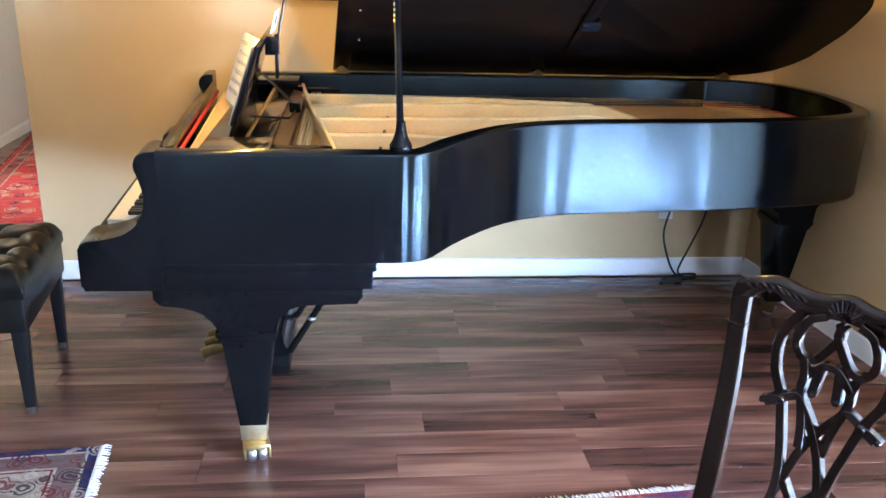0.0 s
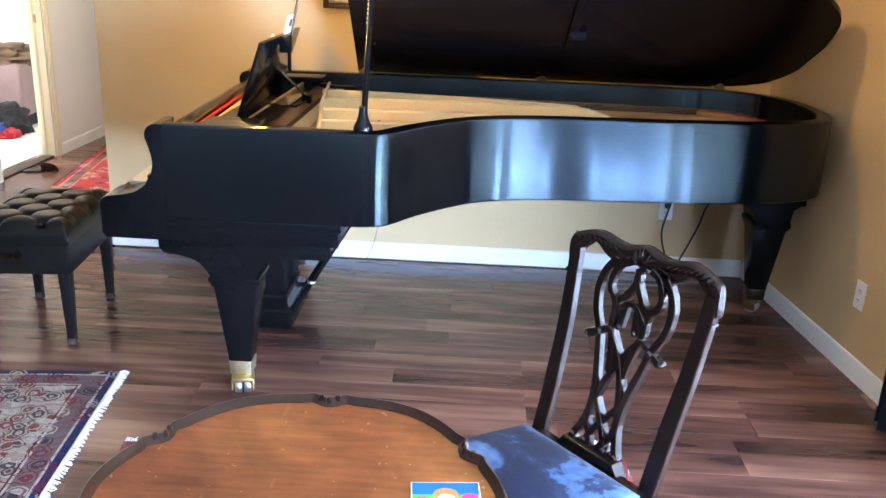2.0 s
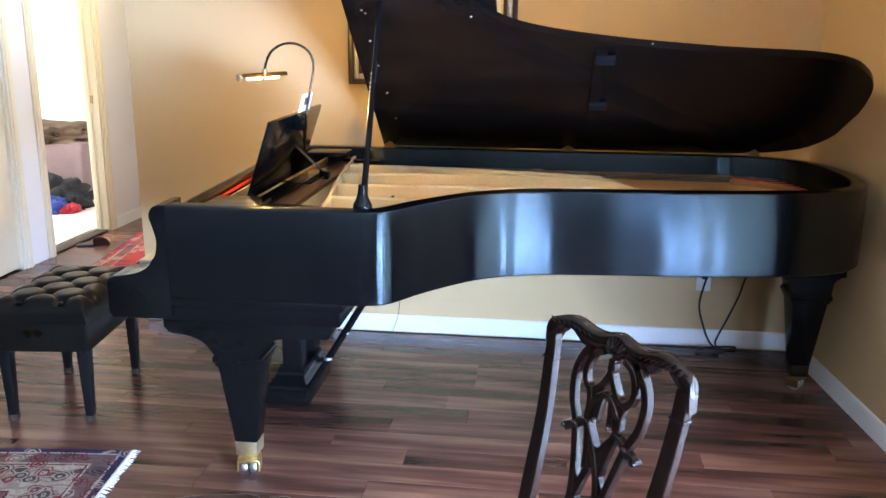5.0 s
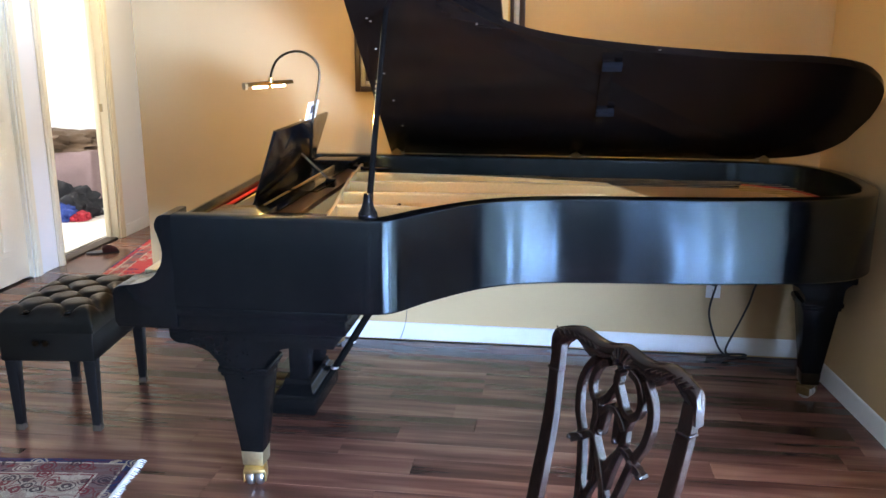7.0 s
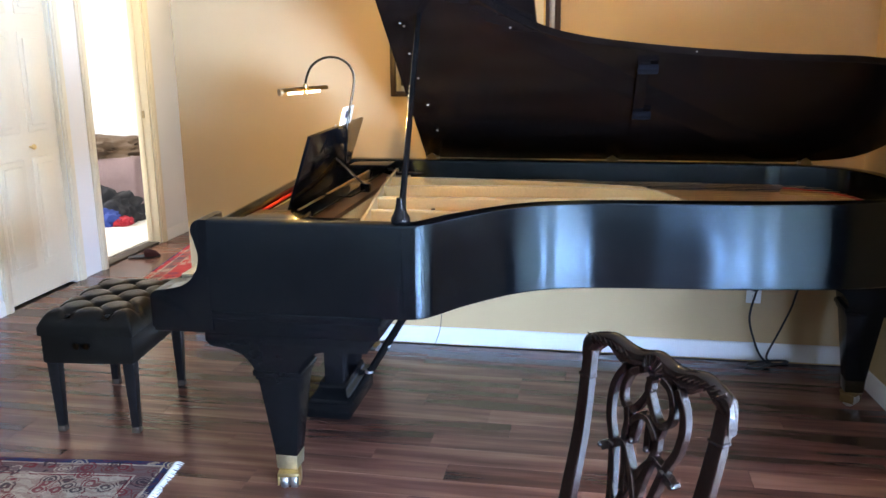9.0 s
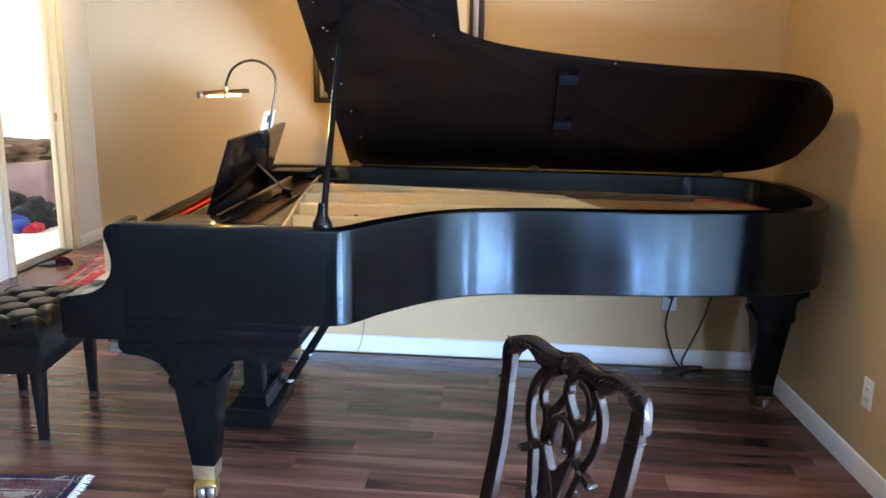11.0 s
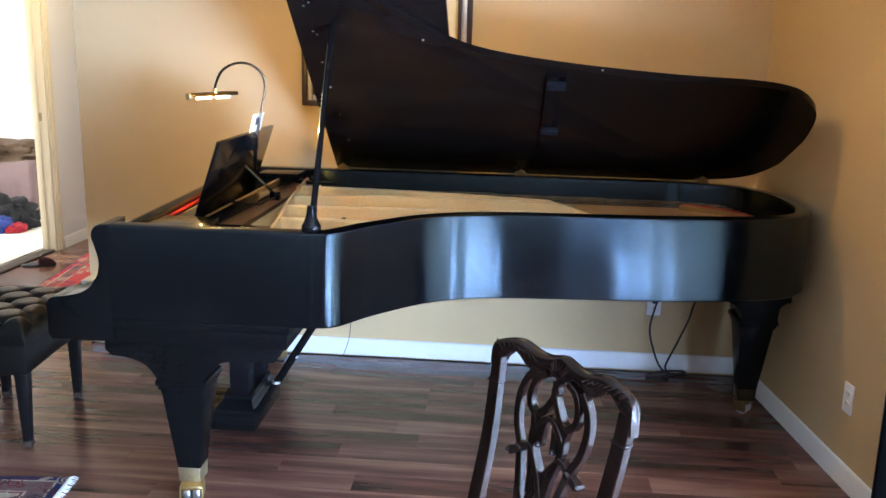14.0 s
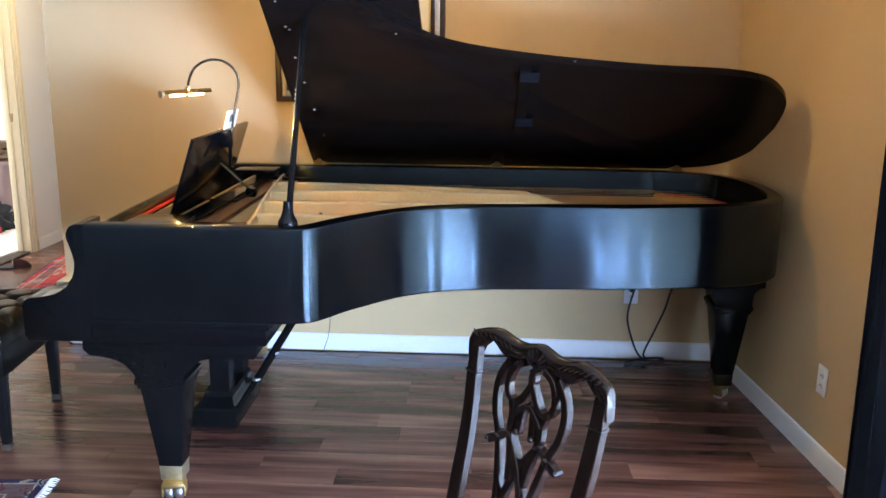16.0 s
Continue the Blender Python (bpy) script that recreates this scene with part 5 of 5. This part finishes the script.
            row.append(b.verts.new((x, y, z)))
        grid.append(row)
    for i in range(nu):
        for j in range(nv):
            b.faces.new((grid[i][j], grid[i + 1][j], grid[i + 1][j + 1], grid[i][j + 1]))
    edge = [grid[i][0] for i in range(nu)] + [grid[nu][j] for j in range(nv)] + [grid[i][nv] for i in range(nu, 0, -1)] + [grid[0][j] for j in range(nv, 0, -1)]
    low = [b.verts.new((v.co.x, v.co.y, 0.455)) for v in edge]
    for k in range(len(edge)):
        b.faces.new((edge[k - 1], edge[k], low[k], low[k - 1]))
    part("seat_cushion", b, VELVET, ch, "patchy blue velvet seat", 70)


dining_chair()


# ---- patio door, drapes, vent ----
def patio_door():
    d = tagged(new("patio_door"), "white framed glass patio door in bright daylight", "door", kind="structure")
    for lo, hi in (((3.05, -1.0, 0.0), (3.13, -0.95, 2.06)), ((3.05, 3.15, 0.0), (3.13, 3.20, 2.06)), ((3.05, -0.95, 2.0), (3.13, 3.15, 2.06)), ((3.05, -0.95, 0.0), (3.13, 3.15, 0.04)), ((3.07, 1.75, 0.04), (3.11, 1.83, 2.0))):
        part("door_frame", box(lo, hi, 0.004), TRIM, d)
    g, t, p = material("clear_glass")
    p.inputs["Transmission Weight"].default_value = 1.0
    p.inputs["Roughness"].default_value = 0.0
    p.inputs["IOR"].default_value = 1.45
    for y0, y1 in ((-0.95, 1.75), (1.83, 3.15)):
        pane = part("pane", box((3.088, y0, 0.04), (3.092, y1, 2.0)), g, d)
        pane.visible_shadow = False
    d.matrix_world = EAST
    structure("backdrop", box((5.4, -4.5, -0.2), (5.45, 6.0, 4.0)), OUTSIDE, "bright hazy daylight beyond the patio door", "backdrop", 0)


patio_door()


def drape(name, y0, y1, x, folds, depth, mat, label, z0=0.015):
    b = bmesh.new()
    n, m = folds * 14, 10
    g = []
    for i in range(n + 1):
        s = i / n
        row = []
        for j in range(m + 1):
            z = z0 + (2.25 - z0) * j / m
            sway = 0.012 * math.sin(3 * s * folds + 1.3 * z) * (1 - 0.5 * j / m)
            row.append(b.verts.new((x + depth * math.sin(2 * math.pi * folds * s + 0.4 * math.sin(2 * z)) + sway, y0 + (y1 - y0) * s + 0.010 * math.sin(4 * math.pi * folds * s + z), z)))
        g.append(row)
    for i in range(n):
        for j in range(m):
            b.faces.new((g[i][j], g[i + 1][j], g[i + 1][j + 1], g[i][j + 1]))
    bmesh.ops.solidify(b, geom=b.faces[:], thickness=0.003)
    cloth = tagged(link_mesh(name, b, mat, smooth=60), label, "curtain", "patio door curtains")
    for nm, za, zb in (("hem", 0.0, 0.07), ("heading", 2.19, 2.252)):
        h = bmesh.new()
        g = []
        for i in range(n + 1):
            s = i / n
            row = []
            for z in (max(z0 - 0.002, za), zb):
                sway = 0.012 * math.sin(3 * s * folds + 1.3 * z) * (1 - 0.5 * (z - z0) / (2.25 - z0))
                row.append(h.verts.new((x - 0.0035 + depth * math.sin(2 * math.pi * folds * s + 0.4 * math.sin(2 * z)) + sway, y0 + (y1 - y0) * s + 0.010 * math.sin(4 * math.pi * folds * s + z), z)))
            g.append(row)
        for r0, r1 in zip(g, g[1:]):
            h.faces.new((r0[0], r1[0], r1[1], r0[1]))
        bmesh.ops.solidify(h, geom=h.faces[:], thickness=0.0025)
        part(nm, h, mat, cloth, smooth=60)
    return cloth


drape("drape", 3.275, 3.475, 2.925, 3, 0.030, DRAPE, "dark slate blue floor length drape gathered beside the patio door")
for y0, y1, folds in ((2.46, 3.27, 9), (1.86, 2.30, 6)):
    drape("sheer_curtain", y0, y1, 2.945, folds, 0.022, SHEER, "cream sheer curtain hanging before the patio door").matrix_world = EAST
rod = thing("curtain_rod", (0, 0, 0), "dark metal curtain rod above the patio door", "curtain rod")
rod.matrix_world = EAST @ pose(2.93, 2.0, 2.27)
part("rod", tube([(0, -3.05, 0), (0, 1.50, 0)], 0.012, 12), FRAME_DARK, rod)
for y in (-2.9, -0.8, 1.2):
    part("bracket", box((-0.008, y - 0.01, -0.012), (0.07, y + 0.01, 0.012), 0.002), FRAME_DARK, rod)


def floor_vent():
    v = thing("floor_vent", (2.835, 2.90, 0.0), "pale enamel slotted floor vent", "vent")
    for lo, hi in (((-0.065, -0.15), (-0.048, 0.15)), ((0.048, -0.15), (0.065, 0.15)), ((-0.048, -0.15), (0.048, -0.135)), ((-0.048, 0.135), (0.048, 0.15))):
        part("vent_frame", box((lo[0], lo[1], 0.0), (hi[0], hi[1], 0.006), 0.0015), VENT_PAINT, v)
    # dark sheet added for the shade down in the opening
    part("duct_shade", box((-0.048, -0.135, 0.0005), (0.048, 0.135, 0.0015)), SLOT, v)
    for k in range(14):
        y = -0.124 + 0.019 * k
        part("vent_slat", box((-0.048, y - 0.0045, 0.0015), (0.048, y + 0.0045, 0.005), 0.001, seg=1), VENT_PAINT, v)


floor_vent()


# ---- ceiling lamp ----
cl = thing("ceiling_lamp", (1.55, 3.95, H0), "round frosted glass ceiling lamp out of view, lit", "lamp")
part("base", lathe([(0.13, -0.001), (0.13, -0.03), (0.12, -0.035)], 32), BRASS, cl)
bowl = part("glass_bowl", lathe([(0.125, -0.035), (0.12, -0.06), (0.10, -0.085), (0.06, -0.102), (0.002, -0.108)], 32), CEILING_GLASS, cl, "lit frosted bowl")


# unseen copy, added as a fixture for the hall fill
hl = copy_thing(cl, pose(-1.12, 6.6, H0))


# ---- hall and bedroom ----
def slipper():
    b = bmesh.new()
    sole = [(0.045 * math.cos(a) * (1 - 0.18 * math.sin(a)), 0.115 * math.sin(a)) for a in (2 * math.pi * k / 24 for k in range(24))]
    s = thing("slipper", (-1.64, 6.48, 0.0), "small maroon slipper on the hall floor", "slipper", turn=-62)
    part("sole", prism(sole, "z", 0.0, 0.014, 0.003), BLACK_CLOTH, s)
    n, rings = 10, []
    for k in range(n + 1):
        y = 0.0 + 0.108 * k / n
        r = 0.043 * math.sqrt(max(0.02, 1 - (k / n) ** 3))
        h = 0.050 * math.sqrt(max(0.03, 1 - (k / n) ** 2.2))
        rings.append([b.verts.new((r * math.cos(a), y, 0.012 + h * math.sin(a))) for a in (math.pi * j / 12 for j in range(13))])
    for r0, r1 in zip(rings, rings[1:]):
        for j in range(12):
            b.faces.new((r0[j], r0[j + 1], r1[j + 1], r1[j]))
    bmesh.ops.solidify(b, geom=b.faces[:], thickness=0.004)
    part("upper", b, MAROON, s)


slipper()


def lump(name, at, size, mat, label, category, seed, rough=0.35, parent=None):
    """A heap of rumpled cloth."""
    b = bmesh.new()
    bmesh.ops.create_icosphere(b, subdivisions=5, radius=1)
    for v in b.verts:
        p = v.co.normalized()
        q = Vector((p.x * 1.7, p.y * 1.7, p.z * 1.7)) + Vector((seed, seed * 0.7, 0))
        d = 1 + rough * noise.noise(q) + 0.22 * noise.noise(q * 2.6) + 0.09 * (1 - abs(noise.noise(q * 5.1)) * 2)
        z = max(-0.0, p.z) ** 0.8 if p.z > 0 else 0.0
        v.co = Vector((p.x * d * size[0], p.y * d * size[1], z * d * size[2]))
    ob = link_mesh(name, b, mat, parent, label, 80)
    ob.location = at
    return ob if parent else tagged(ob, label, category)


def bed():
    bd = thing("bed", (-3.45, 8.95, 0.0), "unmade bed with rumpled mauve and brown blankets", "bed")
    part("bed_base", box((-0.80, -0.97, 0.0), (0.95, 0.97, 0.26), 0.02), BLACK_CLOTH, bd)
    b = bmesh.new()
    nx, ny = 60, 60
    g = []
    for i in range(nx + 1):
        row = []
        for j in range(ny + 1):
            u, v = -1 + 2 * i / nx, -1 + 2 * j / ny
            e = max(abs(u), abs(v))
            k = noise.noise(Vector((u * 3.1, v * 3.1, 2.0))) + 0.5 * noise.noise(Vector((u * 7.7, v * 7.7, 4.0)))
            z = 0.52 + 0.03 * k if e < 0.93 else 0.52 - (e - 0.93) / 0.07 * 0.40 + 0.03 * k
            row.append(b.verts.new((0.07 + u * 0.92 + 0.02 * k, v * 1.02 + 0.02 * k, z)))
        g.append(row)
    for i in range(nx):
        for j in range(ny):
            b.faces.new((g[i][j], g[i + 1][j], g[i + 1][j + 1], g[i][j + 1]))
    part("mauve_blanket", b, BLANKET, bd, "rumpled mauve blanket", 80)
    lump("brown_blanket", (0.25, -0.55, 0.50), (0.75, 0.42, 0.17), BROWN_BLANKET, "rumpled brown blanket", "", 3.1, parent=bd)
    lump("pillow_heap", (-0.35, -0.30, 0.50), (0.45, 0.40, 0.20), BROWN_BLANKET, "", "", 7.7, parent=bd)


bed()
lump("black_garment", (-2.70, 7.72, 0.008), (0.34, 0.20, 0.27), BLACK_CLOTH, "crumpled black garment on the carpet beside the bed", "clothes", 1.3)
lump("black_garment", (-3.05, 7.72, 0.008), (0.25, 0.18, 0.24), BLACK_CLOTH, "crumpled black garment on the carpet beside the bed", "clothes", 5.3)
lump("red_garment", (-2.88, 7.47, 0.008), (0.17, 0.11, 0.11), RED_CLOTH, "crumpled red garment on the pale carpet", "clothes", 9.2)
lump("blue_garment", (-2.58, 7.50, 0.008), (0.15, 0.11, 0.12), BLUE_CLOTH, "crumpled blue garment on the pale carpet", "clothes", 12.4)
lump("red_white_garment", (-2.41, 7.52, 0.008), (0.07, 0.09, 0.07), RED_CLOTH, "small crumpled red garment on the pale carpet", "clothes", 15.4)


lay_planks()
